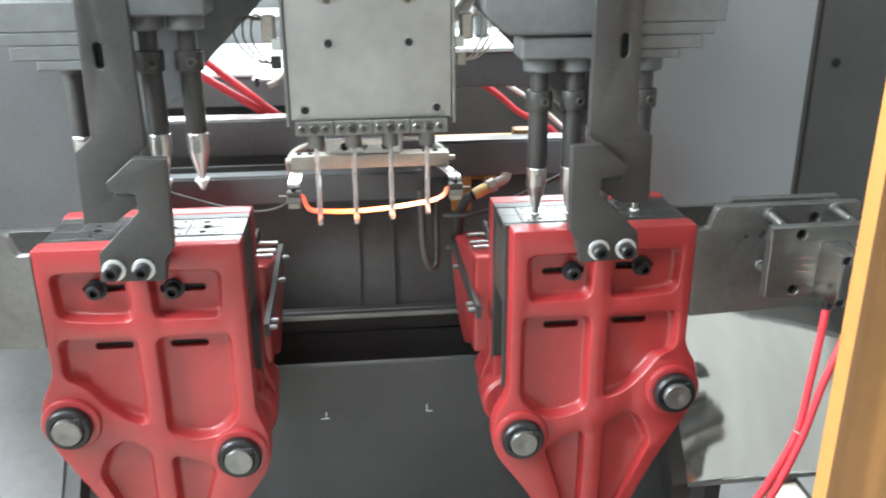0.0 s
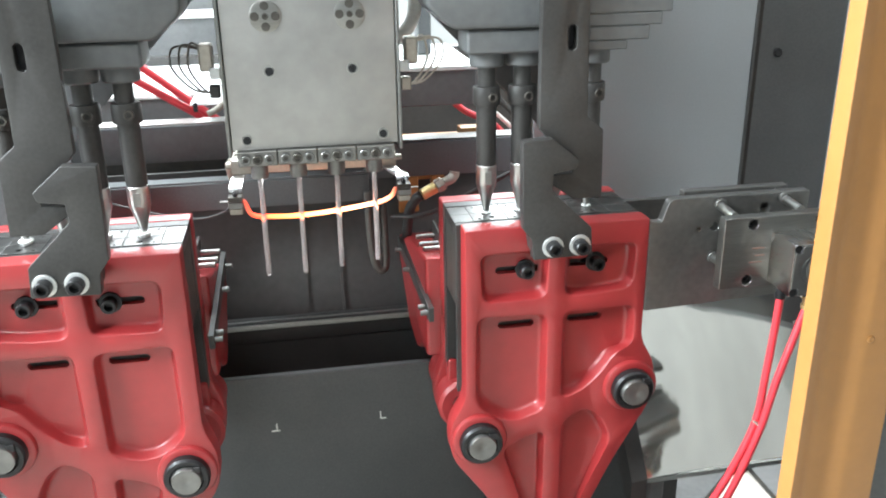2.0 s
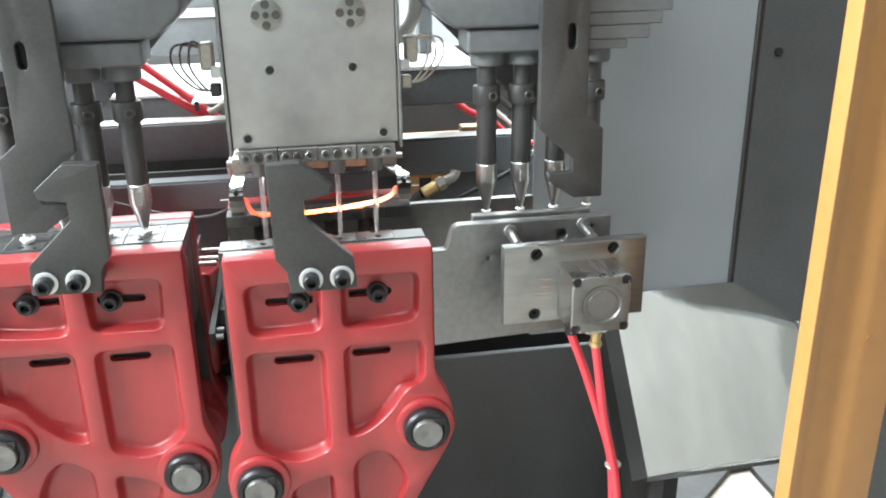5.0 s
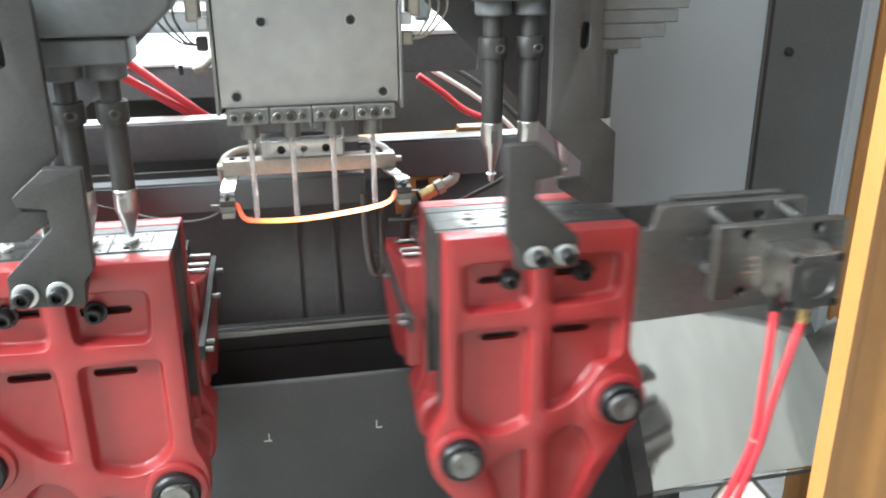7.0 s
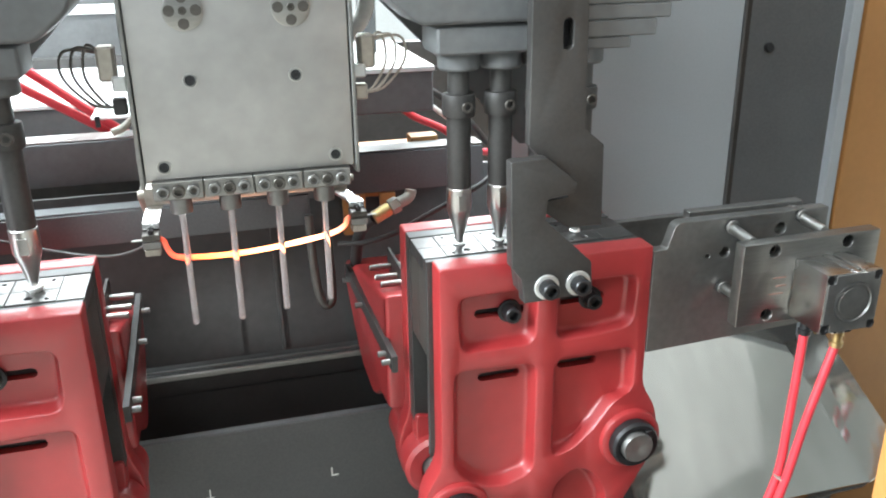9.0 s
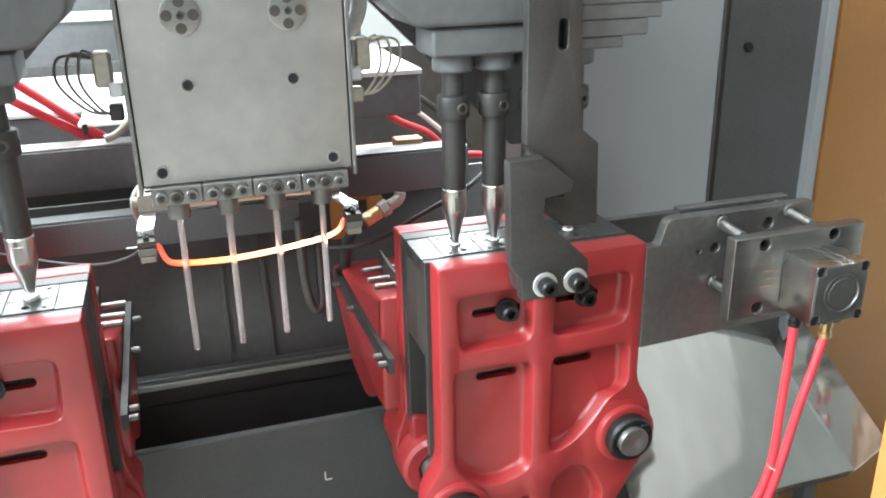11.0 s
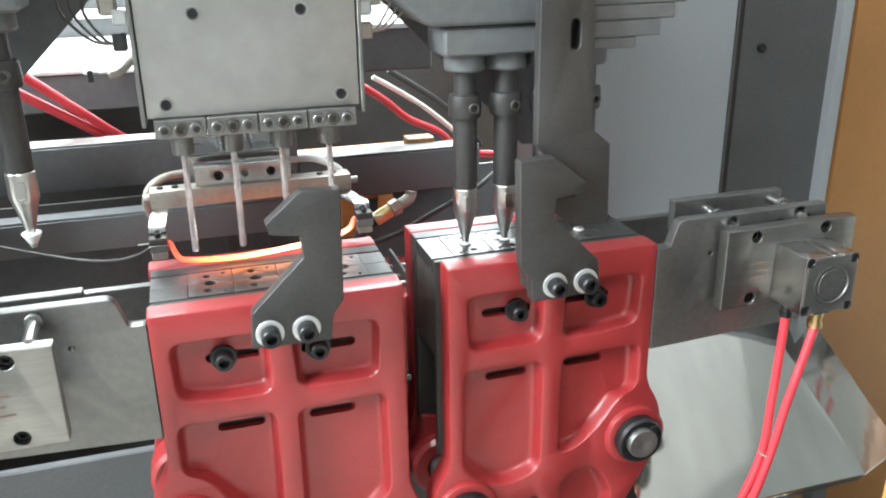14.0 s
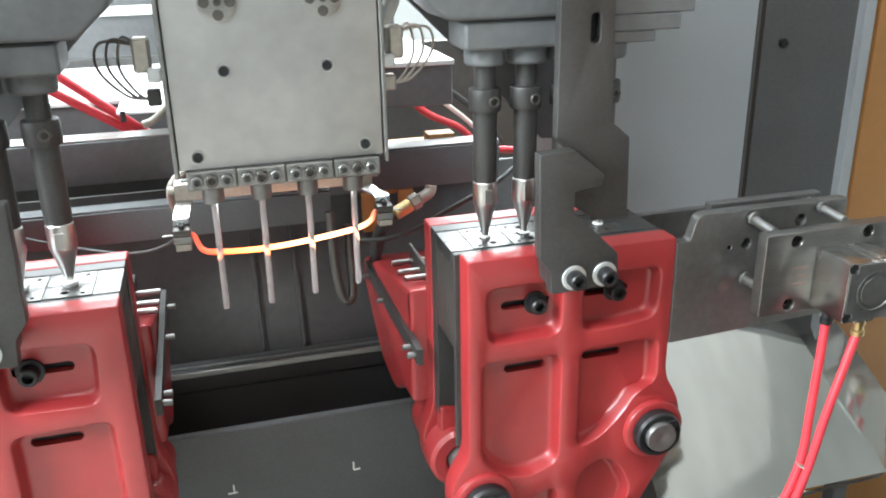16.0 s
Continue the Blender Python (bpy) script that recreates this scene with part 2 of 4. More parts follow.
def sweep(bm, pts, r, seg=10, flat=1.0):
    pts = [Vector(q) for q in pts]
    rings, ref = [], Vector((0.31, 0.17, 0.93))
    for k, q in enumerate(pts):
        d = (pts[min(k + 1, len(pts) - 1)] - pts[max(k - 1, 0)]).normalized()
        u = d.cross(ref).normalized()
        w = u.cross(d)
        ref = w
        rings.append([bm.verts.new(q + u * (r * flat * math.cos(2 * math.pi * j / seg)) + w * (r * math.sin(2 * math.pi * j / seg))) for j in range(seg)])
    for a, b in zip(rings, rings[1:]):
        for j in range(seg):
            bm.faces.new((a[j], a[(j + 1) % seg], b[(j + 1) % seg], b[j]))
    bm.faces.new(list(reversed(rings[0])))
    bm.faces.new(rings[-1])
    return bm


def round_loop(pts, r, n=5):
    """A polygon with its corners rounded; a point may carry its own radius as a third number."""
    out, k = [], len(pts)
    for i in range(k):
        a, b, c = Vector(pts[i - 1][:2]), Vector(pts[i][:2]), Vector(pts[(i + 1) % k][:2])
        rad = pts[i][2] if len(pts[i]) > 2 else r
        u, v = (a - b), (c - b)
        d = min(rad, u.length * 0.48, v.length * 0.48)
        if d < 1e-5:
            out.append(b)
            continue
        p, q = b + u.normalized() * d, b + v.normalized() * d
        for j in range(n + 1):
            t = j / n
            out.append((1 - t) ** 2 * p + 2 * t * (1 - t) * b + t * t * q)
    return [(q[0], q[1]) for q in out]


def circle(x, y, r, n=20):
    return [(x + r * math.cos(2 * math.pi * k / n), y + r * math.sin(2 * math.pi * k / n)) for k in range(n)]


def slot(x0, x1, y, h, n=8):
    r = h / 2
    a = [(x1 - r + r * math.cos(t), y + r * math.sin(t)) for t in [math.pi * (k / n - 0.5) for k in range(n + 1)]]
    b = [(x0 + r + r * math.cos(t), y + r * math.sin(t)) for t in [math.pi * (k / n + 0.5) for k in range(n + 1)]]
    return a + b


def cut_plate(loops, d0, d1, bevel=0.0, axis="y"):
    """A plate with holes: loops in (x, z) and thickness along y, or in (x, y) and thickness along z, or in (y, z) and along x."""
    cu = bpy.data.curves.new("outline", "CURVE")
    cu.dimensions, cu.fill_mode = "2D", "BOTH"
    cu.extrude, cu.bevel_depth, cu.bevel_resolution, cu.offset = (d1 - d0) / 2 - bevel, bevel, 2, -bevel
    for loop in loops:
        sp = cu.splines.new("POLY")
        sp.points.add(len(loop) - 1)
        for q, (x, y) in zip(sp.points, loop):
            q.co = (x, y, 0, 1)
        sp.use_cyclic_u = True
    ob = bpy.data.objects.new("outline", cu)
    scene.collection.objects.link(ob)
    deps = bpy.context.evaluated_depsgraph_get()
    me = bpy.data.meshes.new_from_object(ob.evaluated_get(deps))
    bpy.data.objects.remove(ob)
    bpy.data.curves.remove(cu)
    bm = bmesh.new()
    bm.from_mesh(me)
    bpy.data.meshes.remove(me)
    bmesh.ops.remove_doubles(bm, verts=bm.verts, dist=1e-6)
    mid = (d0 + d1) / 2
    for v in bm.verts:
        a, b, c = v.co
        v.co = {"y": (a, mid + c, b), "z": (a, b, mid + c), "x": (mid + c, a, b)}[axis]
    return bm


def join(bm, other, m=None):
    if m is not None:
        bmesh.ops.transform(other, matrix=m, verts=other.verts)
    me = bpy.data.meshes.new("tmp")
    other.to_mesh(me)
    other.free()
    bm.from_mesh(me)
    bpy.data.meshes.remove(me)
    return bm


def mirrored(bm, s):
    if s < 0:
        bmesh.ops.scale(bm, vec=(-1, 1, 1), verts=bm.verts)
    return bm


def cap_screw(r, h):
    """Socket head screw, head towards -y, seat at y = 0."""
    bm = bmesh.new()
    lathe(bm, [(r, 0), (r, h * 0.88), (r * 0.88, h), (r * 0.56, h), (r * 0.52, h * 0.45)], seg=20)
    bmesh.ops.rotate(bm, matrix=Matrix.Rotation(radians(90), 3, "X"), verts=bm.verts)
    return finish(bm)


def ring(r, hole, h):
    bm = cut_plate([circle(0, 0, r, 28), circle(0, 0, hole, 20)], -h, 0, min(0.0008, h * 0.3))
    return finish(bm)


SCREW_BIG, SCREW_MID, SCREW_SMALL = cap_screw(0.0115, 0.017), cap_screw(0.0075, 0.008), cap_screw(0.0045, 0.005)
WASHER_BIG, WASHER_FLAT = ring(0.0165, 0.009, 0.003), ring(0.0165, 0.009, 0.004)

XC, TRAVEL = 0.1895, 0.3615
XR, XL = XC + TRAVEL, XC - TRAVEL
YP = 0.088          # parting plane of the moulds
ZT = 1.10           # top of the moulds
HEAD_X = 0.0035     # offset of the die head and its cutter
PIN_X = [-0.0925, -0.0355, 0.0215, 0.0785]


# ---- setting ----
def setting(name, bm, material, label="", category=""):
    return tagged(part(name, bm, material), label, category, kind="structure")


def build_setting():
    bm = box(bmesh.new(), -7, 7, -7, 7, -0.12, 0.0)
    setting("floor", bm, CONCRETE, "speckled beige terrazzo factory floor", "floor")
    for name, b in (("wall_north", (-7.2, 7.2, 7.0, 7.2)), ("wall_south", (-7.2, 7.2, -7.2, -7.0)), ("wall_east", (7.0, 7.2, -7.0, 7.0)), ("wall_west", (-7.2, -7.0, -7.0, 7.0))):
        bm = box(bmesh.new(), b[0], b[1], b[2], b[3], -0.12, 5.0)
        setting(name, bm, HALLWALL, "plain light grey factory hall wall", "wall")
    bm = box(bmesh.new(), -7.2, 7.2, -7.2, 7.2, 5.0, 5.2)
    setting("ceiling", bm, HALLWALL, "plain light grey factory hall ceiling", "ceiling")


build_setting()


def mirror_x(x, side):
    return x if side > 0 else 2 * XC - x


# ---- machine frame behind and beside the moulds ----
def front_cover():
    t = empty("bed_cover", pose(0, 0, 0), "charcoal painted sheet cover on the machine bed", "machine cover")
    bm = box(bmesh.new(), -0.62, 0.99, 0.367, 0.373, 0.05, 0.684, 0.0015)
    part("cover_sheet", bm, COVER, t)
    # corner marks scribed in white
    for x, z, s in ((0.075, 0.556, -1), (0.293, 0.560, 1)):
        bm = bmesh.new()
        box(bm, x - 0.0012, x + 0.0012, 0.3655, 0.3668, z, z + 0.017)
        box(bm, x - (0.011 if s < 0 else 0.0), x + (0.006 if s < 0 else 0.012), 0.3655, 0.3668, z - 0.0012, z + 0.0012)
        part("corner_mark", bm, PLASTIC, t, "white scribed corner mark")
    bm = box(bmesh.new(), -0.62, 0.99, 0.374, 0.395, 0.655, 0.678, 0.002)
    part("stiffener", bm, DARK, t)


def slide_rail():
    t = empty("slide_rail", pose(0, 0, 0), "worn ground steel rail across the bed", "rail")
    bm = box(bmesh.new(), -0.60, 0.97, 0.4955, 0.535, 0.700, 0.744, 0.003, seg=2)
    # bar in black; two thin steel strips stand for the highlights along it
    part("rail_bar", bm, BLACK, t)
    part("rail_lip", box(bmesh.new(), -0.60, 0.97, 0.4900, 0.4950, 0.7325, 0.7435, 0.0012), STEEL, t, "steel strip drawn as the rail's front highlight")
    part("rail_edge", box(bmesh.new(), -0.60, 0.97, 0.5050, 0.5110, 0.7442, 0.7462, 0.0006), STEEL, t, "steel strip drawn as the rail's top highlight")
    bm = box(bmesh.new(), -0.62, 0.99, 0.500, 0.560, 0.10, 0.699, 0.003)
    part("rail_bed", bm, BLACK, t, "dark painted rail bed")
    bm = box(bmesh.new(), -0.62, 0.99, 0.374, 0.500, 0.40, 0.43)
    part("trough_bottom", bm, BLACK, t, "dark trough bottom")
    bm = sweep(bmesh.new(), smooth_path([(0.135, 0.44, 0.432), (0.14, 0.45, 0.438), (0.15, 0.452, 0.445)]), 0.004, 8)
    part("resin_scrap", bm, PLASTIC, t, "white scrap of resin")


def back_sheet():
    t = empty("rear_chute", pose(0, 0, 0), "dark grey sloping sheet chute behind the die head", "chute")
    bm = cut_plate([[(0.545, 0.70), (0.553, 0.70), (0.693, 1.04), (0.685, 1.04)]], -0.62, 0.99, 0.0, "x")
    part("chute_sheet", bm, NEAR_BLACK, t)
    for x in (0.155, 0.235):
        bm = cut_plate([[(0.536, 0.70), (0.545, 0.70), (0.677, 1.02), (0.668, 1.02)]], x, x + 0.006, 0.0, "x")
        part("chute_rib", bm, NEAR_BLACK, t)
    bm = box(bmesh.new(), -0.75, 1.05, 1.40, 1.44, 0.02, 1.20)
    part("rear_guard", bm, NEAR_BLACK, t, "dark rear guard panel")
    bm = box(bmesh.new(), -0.75, 1.05, 0.57, 1.40, 0.66, 0.69)
    part("bed_top", bm, DARK, t, "dark bed top")


def cross_beams():
    for lab, x0, x1, y0, y1, z0, z1, mat, top in (
            ("dark painted square cross beam with a bright worn top edge", -0.95, 0.30, 0.60, 0.66, 1.085, 1.162, DARK, STEEL),
            ("dark painted lower cross beam behind the cutter", -0.95, 0.302, 0.50, 0.545, 1.005, 1.062, COVER, DARK),
            ("dark painted cross beam with a scuffed top behind the blow pins", 0.301, 0.66, 0.60, 0.66, 1.022, 1.100, COVER, TOOL)):
        t = empty("cross_beam", pose(0, 0, 0), lab, "beam", "cross beams")
        part("beam", box(bmesh.new(), x0, x1, y0, y1, z0, z1, 0.004, seg=2), mat, t)
        part("edge_strip", box(bmesh.new(), x0, x1, y0 + 0.004, y1 - 0.004, z1 + 0.0005, z1 + 0.004, 0.001), top, t, "bare steel edge strip")


def yellow_frame():
    for x in (0.365, 0.455):
        t = empty("yellow_frame_post", pose(x, 0.78, 0), "yellow painted steel post behind the beams", "frame post", "yellow posts")
        part("post", box(bmesh.new(), -0.022, 0.022, -0.02, 0.02, 0.692, 1.06, 0.004, seg=2), YELLOW, t)
        part("foot_plate", box(bmesh.new(), -0.035, 0.035, -0.03, 0.03, 0.690, 0.70, 0.002), YELLOW, t)
    t = empty("yellow_rail", pose(0, 0.90, 0), "yellow painted steel rail behind the beams", "rail")
    part("bar", box(bmesh.new(), 0.31, 0.60, -0.02, 0.02, 1.020, 1.046, 0.004, seg=2), YELLOW, t)
    part("leg", box(bmesh.new(), 0.484, 0.546, -0.02, 0.02, 0.69, 1.0195, 0.003), YELLOW, t)
    t = empty("yellow_clip", pose(0, 0, 0), "small yellow painted clip block behind the cross beam", "bracket")
    part("block", box(bmesh.new(), 0.528, 0.584, 0.6605, 0.70, 1.050, 1.112, 0.003, seg=2), YELLOW, t)


def dark_floor_sheet():
    # near-black sheet over the floor, cut open at one wedge of terrazzo
    bm = cut_plate([[(-1.3, -0.30), (2.3, -0.30), (2.3, 1.55), (-1.3, 1.55)], [(1.354, 0.7535), (1.418, 0.757), (1.420, 0.47), (1.03, 0.475)]], 0.0005, 0.02, 0.002, "z")
    tagged(part("dark_floor_sheet", bm, NEAR_BLACK), "dark sheet on the floor round a wedge of terrazzo", "drip pan")


dark_floor_sheet()
front_cover()
slide_rail()
back_sheet()
cross_beams()
yellow_frame()


def side_panels():
    for side in (1, -1):
        g = "side guards"
        t = empty("guard_panel", pose(0, 0, 0), "blue-grey painted sheet guard panel beside the moulds" if side > 0 else "sheet guard panel beside the moulds, coloured dark for its shade", "machine panel", g)
        x = lambda v: mirror_x(v, side)
        # the left panel's shade is put into its colour: charcoal instead of blue-grey
        part("panel_sheet", box(bmesh.new(), x(0.62), x(1.0655), 0.380, 0.386, 0.715, 2.05, 0.001), BLUE if side > 0 else COVER, t)
        part("panel_frame", box(bmesh.new(), x(1.060), x(1.092), 0.3865, 0.40, 0.70, 2.05, 0.001), BLACK, t, "dark frame strip")
        t = empty("guard_jamb", pose(0, 0, 0), "dark grey guard jamb with a round stud", "machine panel", g)
        part("cover_strip", box(bmesh.new(), x(1.0678), x(1.0735), 0.381, 0.3855, 0.70, 2.05, 0.001), DARK, t)
        a, b = Vector((x(1.078), 0.376, 0)), Vector((x(1.200), 0.292, 0))
        d = (b - a).normalized()
        n = Vector((-d.y, d.x, 0)) * 0.003
        bm = cut_plate([[tuple((a - n).xy), tuple((b - n).xy), tuple((b + n).xy), tuple((a + n).xy)]], 0.60, 2.05, 0, "z")
        part("jamb_sheet", bm, COVER, t)
        c = Vector((x(1.104), 0.3545, 1.299))
        part("stud", lathe(bmesh.new(), [(0.0085, 0), (0.0085, 0.005), (0.0065, 0.008)], Matrix.Translation(c) @ Matrix.Rotation(radians(90), 4, "X"), 16), SCREW, t)
        part("edge_strip", box(bmesh.new(), x(1.203), x(1.224), 0.276, 0.300, 0.60, 2.05, 0.001), BLUE, t, "light grey edge strip")
        t = empty("yellow_side_post", pose(0, 0, 0), "broad yellow enamelled frame post", "frame post", g)
        part("post", box(bmesh.new(), x(1.228), x(1.70), 0.272, 0.33, 0.0, 2.1, 0.004, seg=2), YELLOW, t)


def near_pillar():
    t = empty("yellow_door_pillar", pose(0, 0, 0), "yellow enamelled folded door pillar close to the viewer", "frame post")
    sec = [(0.6955, -0.439, 0.001), (0.6970, -0.464, 0.003), (0.7210, -0.450, 0.006), (0.7480, -0.449, 0.006), (0.7640, -0.457, 0.005), (0.8080, -0.457, 0.003), (0.8120, -0.420), (0.8090, -0.420), (0.8050, -0.453), (0.7650, -0.453), (0.7490, -0.445), (0.7220, -0.446), (0.7000, -0.458), (0.6985, -0.439, 0.001)]
    part("pillar", cut_plate([round_loop(sec, 0.002, 4)], 0.0, 2.1, 0, "z"), YELLOW, t)
    bm = lathe(bmesh.new(), [(0.0045, 0), (0.0045, 0.0012), (0.003, 0.0022), (0.001, 0.0018)], Matrix.Translation((0.7695, -0.457, 1.105)) @ Matrix.Rotation(radians(90), 4, "X"), 14)
    part("rivet", bm, YELLOW, t, "painted-over rivet")
    # added dark sheet, keeps the bright floor from showing right of the pillar
    part("blind_sheet", box(bmesh.new(), 0.8125, 1.50, -0.440, -0.432, 0.02, 1.15, 0.002), COVER, t, "added dark sheet hiding the floor beside the pillar")


def crowned(fl, fr, br, bl, n, rise):
    """A sheet between four corners that bulges up a little in its middle, as a thin tray does."""
    bm, cols, rows = bmesh.new(), 28, 14
    def layer(d):
        grid = []
        for j in range(rows + 1):
            v = j / rows
            line = []
            for k in range(cols + 1):
                u = k / cols
                q = fl.lerp(fr, u).lerp(bl.lerp(br, u), v)
                line.append(bm.verts.new(q + d + Vector((0, 0, rise * (1 - (2 * u - 1) ** 2) * (0.3 + 0.7 * math.sin(math.pi * v))))))
            grid.append(line)
        for j in range(rows):
            for k in range(cols):
                bm.faces.new((grid[j][k], grid[j][k + 1], grid[j + 1][k + 1], grid[j + 1][k]))
        return grid[0] + [r[-1] for r in grid[1:]] + grid[-1][-2::-1] + [r[0] for r in grid[-2:0:-1]]
    a, b = layer(Vector((0, 0, 0))), layer(n)
    for k in range(len(a)):
        bm.faces.new((a[k], a[(k + 1) % len(a)], b[(k + 1) % len(a)], b[k]))
    return bm


def trays():
    for side in (1, -1):
        x = lambda v: mirror_x(v, side)
        t = empty("chute_tray", pose(0, 0, 0), "sloping brushed stainless chute tray" if side > 0 else "sloping near-black chute tray", "tray", "chute trays")
        fl, fr, br, bl = (Vector(p) for p in ((x(0.770), 0.068, 0.550), (x(1.232), 0.082, 0.550), (x(1.165), 0.376, 0.796), (x(0.800), 0.376, 0.789)))
        nz = (fr - fl).cross(bl - fl).normalized() * 0.003
        nz = nz if nz.z > 0 else -nz
        def slab(corners, n):
            bm = bmesh.new()
            lo, hi = [bm.verts.new(c) for c in corners], [bm.verts.new(c + n) for c in corners]
            bm.faces.new(lo), bm.faces.new(hi)
            for k in range(4):
                bm.faces.new((lo[k], lo[(k + 1) % 4], hi[(k + 1) % 4], hi[k]))
            return bm
        # stainless on the right, near-black on the left
        metal = STAINLESS if side > 0 else NEAR_BLACK
        part("tray_sheet", crowned(fl, fr, br, bl, nz, 0.019), metal, t)
        bu, fu = Vector((0.050 * side, -0.002, 0.058)), Vector((0.058 * side, -0.010, 0.055))
        part("side_flange", slab((fr, br, br + bu, fr + fu), Vector((0.001 * side, 0.0, -0.003))), metal, t, "upturned side flange")
        for k in (0.06, 0.16):
            q = (br + bu * 0.72).lerp(fr + fu * 0.72, k)
            part("rivet", lathe(bmesh.new(), [(0.0055, -0.002), (0.0055, 0.003), (0.002, 0.004)], Matrix.Translation(q) @ Matrix.Rotation(radians(-48 * side), 4, "Y"), 12), SCREW, t)
        part("back_flange", slab((bl, br, br + Vector((0, 0.0, 0.006)), bl + Vector((0, 0.0, 0.006))), Vector((0, 0.002, 0))), metal, t)
        dn = Vector((0, 0, -0.09))
        part("side_skirt", slab((fl + Vector((0, 0, -0.001)), bl + Vector((0, 0, -0.001)), bl + dn, fl + dn), Vector((-0.03 * side, 0, -0.004))), BLACK, t, "black skirt")
        part("front_lip", slab((fl, fr, fr + Vector((0, 0.012, -0.02)), fl + Vector((0, 0.012, -0.02))), Vector((0, 0.002, -0.001))), metal, t)
        for k, p in enumerate((fl.lerp(fr, 0.1) + Vector((0, 0.05, 0.01)), fr.lerp(fl, 0.1) + Vector((0, 0.05, 0.01)))):
            part("tray_leg", box(bmesh.new(), p.x - 0.015, p.x + 0.015, p.y, p.y + 0.03, 0.0, p.z - 0.012, 0.002), DARK, t)


side_panels()
near_pillar()
trays()


# ---- mould clamps ----
CAST_OUT = [(-0.154, 1.10, 0.004), (0.156, 1.10, 0.004), (0.156, 0.885, 0.02), (0.184, 0.838, 0.03), (0.184, 0.772, 0.03), (0.114, 0.645, 0.03), (0.050, 0.50, 0.02),
            (-0.050, 0.50, 0.02), (-0.108, 0.605, 0.03), (-0.172, 0.695, 0.03), (-0.172, 0.758, 0.03), (-0.154, 0.800, 0.02)]
POCKETS = [
    [(-0.123, 1.060), (-0.007, 1.062), (-0.010, 0.976), (-0.119, 0.974)],
    [(0.018, 1.064), (0.139, 1.063), (0.135, 0.982), (0.070, 0.975), (0.016, 0.975)],
    [(-0.128, 0.953), (-0.007, 0.949), (-0.007, 0.768), (-0.055, 0.752), (-0.100, 0.762), (-0.129, 0.792)],
    [(0.016, 0.952), (0.142, 0.952), (0.142, 0.880), (0.112, 0.866), (0.090, 0.828), (0.050, 0.796), (0.016, 0.786)],
    [(-0.084, 0.700), (-0.045, 0.722), (-0.007, 0.730), (-0.007, 0.55), (-0.038, 0.55)],
    [(0.020, 0.742), (0.058, 0.768), (0.092, 0.748), (0.114, 0.700), (0.048, 0.55), (0.020, 0.55)],
]
SLOTS = {0: (-0.092, -0.020, 1.022), 1: (0.026, 0.096, 1.026), 2: (-0.087, -0.026, 0.925), 3: (0.031, 0.091, 0.927)}
B_HI, B_LO = (0.139, 0.802), (-0.123, 0.728)


def shrink(pts, d):
    c = Vector((sum(p[0] for p in pts) / len(pts), sum(p[1] for p in pts) / len(pts)))
    out = []
    for p in pts:
        v = Vector(p[:2]) - c
        out.append((c.x + v.x - math.copysign(min(abs(v.x), d), v.x), c.y + v.y - math.copysign(min(abs(v.y), d), v.y)))
    return out


def loop_verts(bm, pts, y):
    return [bm.verts.new((x, y, z)) for x, z in pts]


def loop_edges(bm, vs):
    return [bm.edges.get((a, b)) or bm.edges.new((a, b)) for a, b in zip(vs, vs[1:] + vs[:1])]


def bridge(bm, a, b):
    for k in range(len(a)):
        bm.faces.new((a[k], a[(k + 1) % len(a)], b[(k + 1) % len(a)], b[k]))


def fill(bm, loops, ny):
    es = [e for vs in loops for e in loop_edges(bm, vs)]
    bmesh.ops.triangle_fill(bm, use_beauty=True, use_dissolve=False, edges=es, normal=(0, ny, 0))


WALL = [(0.0, 0.0), (0.0012, 0.0006), (0.0022, 0.0022), (0.0032, 0.0055), (0.0052, 0.0125), (0.0066, 0.0170), (0.0082, 0.0198), (0.0104, 0.0214), (0.0135, 0.0220)]


def casting(s=1):
    """Ribbed platen in one skin, face towards -y at y = 0, back at 0.035; pockets with drafted, filleted walls and two slots a side."""
    bm = bmesh.new()
    rims = [loop_verts(bm, round_loop(shrink_outline(d, s), 0.01, 6), y) for d, y in ((0.0032, 0.0), (0.0010, 0.0009), (0.0, 0.0032), (0.0, 0.035))]
    for a, b in zip(rims, rims[1:]):
        bridge(bm, a, b)
    lips, backs = [], []
    for k, p in enumerate(POCKETS):
        rings = [loop_verts(bm, round_loop(shrink(p, d), 0.019 - d * 0.4, 6), y) for d, y in WALL]
        for a, b in zip(rings, rings[1:]):
            bridge(bm, a, b)
        lips.append(rings[0])
        holes = []
        if k in SLOTS:
            x0, x1, z = SLOTS[k]
            s = slot(x0, x1, z, 0.0128)
            a, b = loop_verts(bm, s, 0.0220), loop_verts(bm, s, 0.035)
            bridge(bm, a, b)
            holes.append(a)
            backs.append(b)
        fill(bm, [rings[-1]] + holes, -1)
    fill(bm, [rims[0]] + lips, -1)
    fill(bm, [rims[-1]] + backs, 1)
    return bm


def shrink_outline(d, s):
    outline = [(-0.1455 if x == -0.154 and s > 0 else x, *r) for x, *r in CAST_OUT]
    return [(x - math.copysign(d, x), z - (d if z > 1.0 else -d if z < 0.55 else 0.0), *r) for x, z, *r in outline]


def boss(x, z, y=0.0005):
    return lathe(bmesh.new(), [(0.047, 0.0), (0.047, 0.006), (0.0455, 0.009), (0.0425, 0.0105), (0.036, 0.0105), (0.0355, 0.006)], Matrix.Translation((x, y, z)) @ Matrix.Rotation(radians(90), 4, "X"), 40)


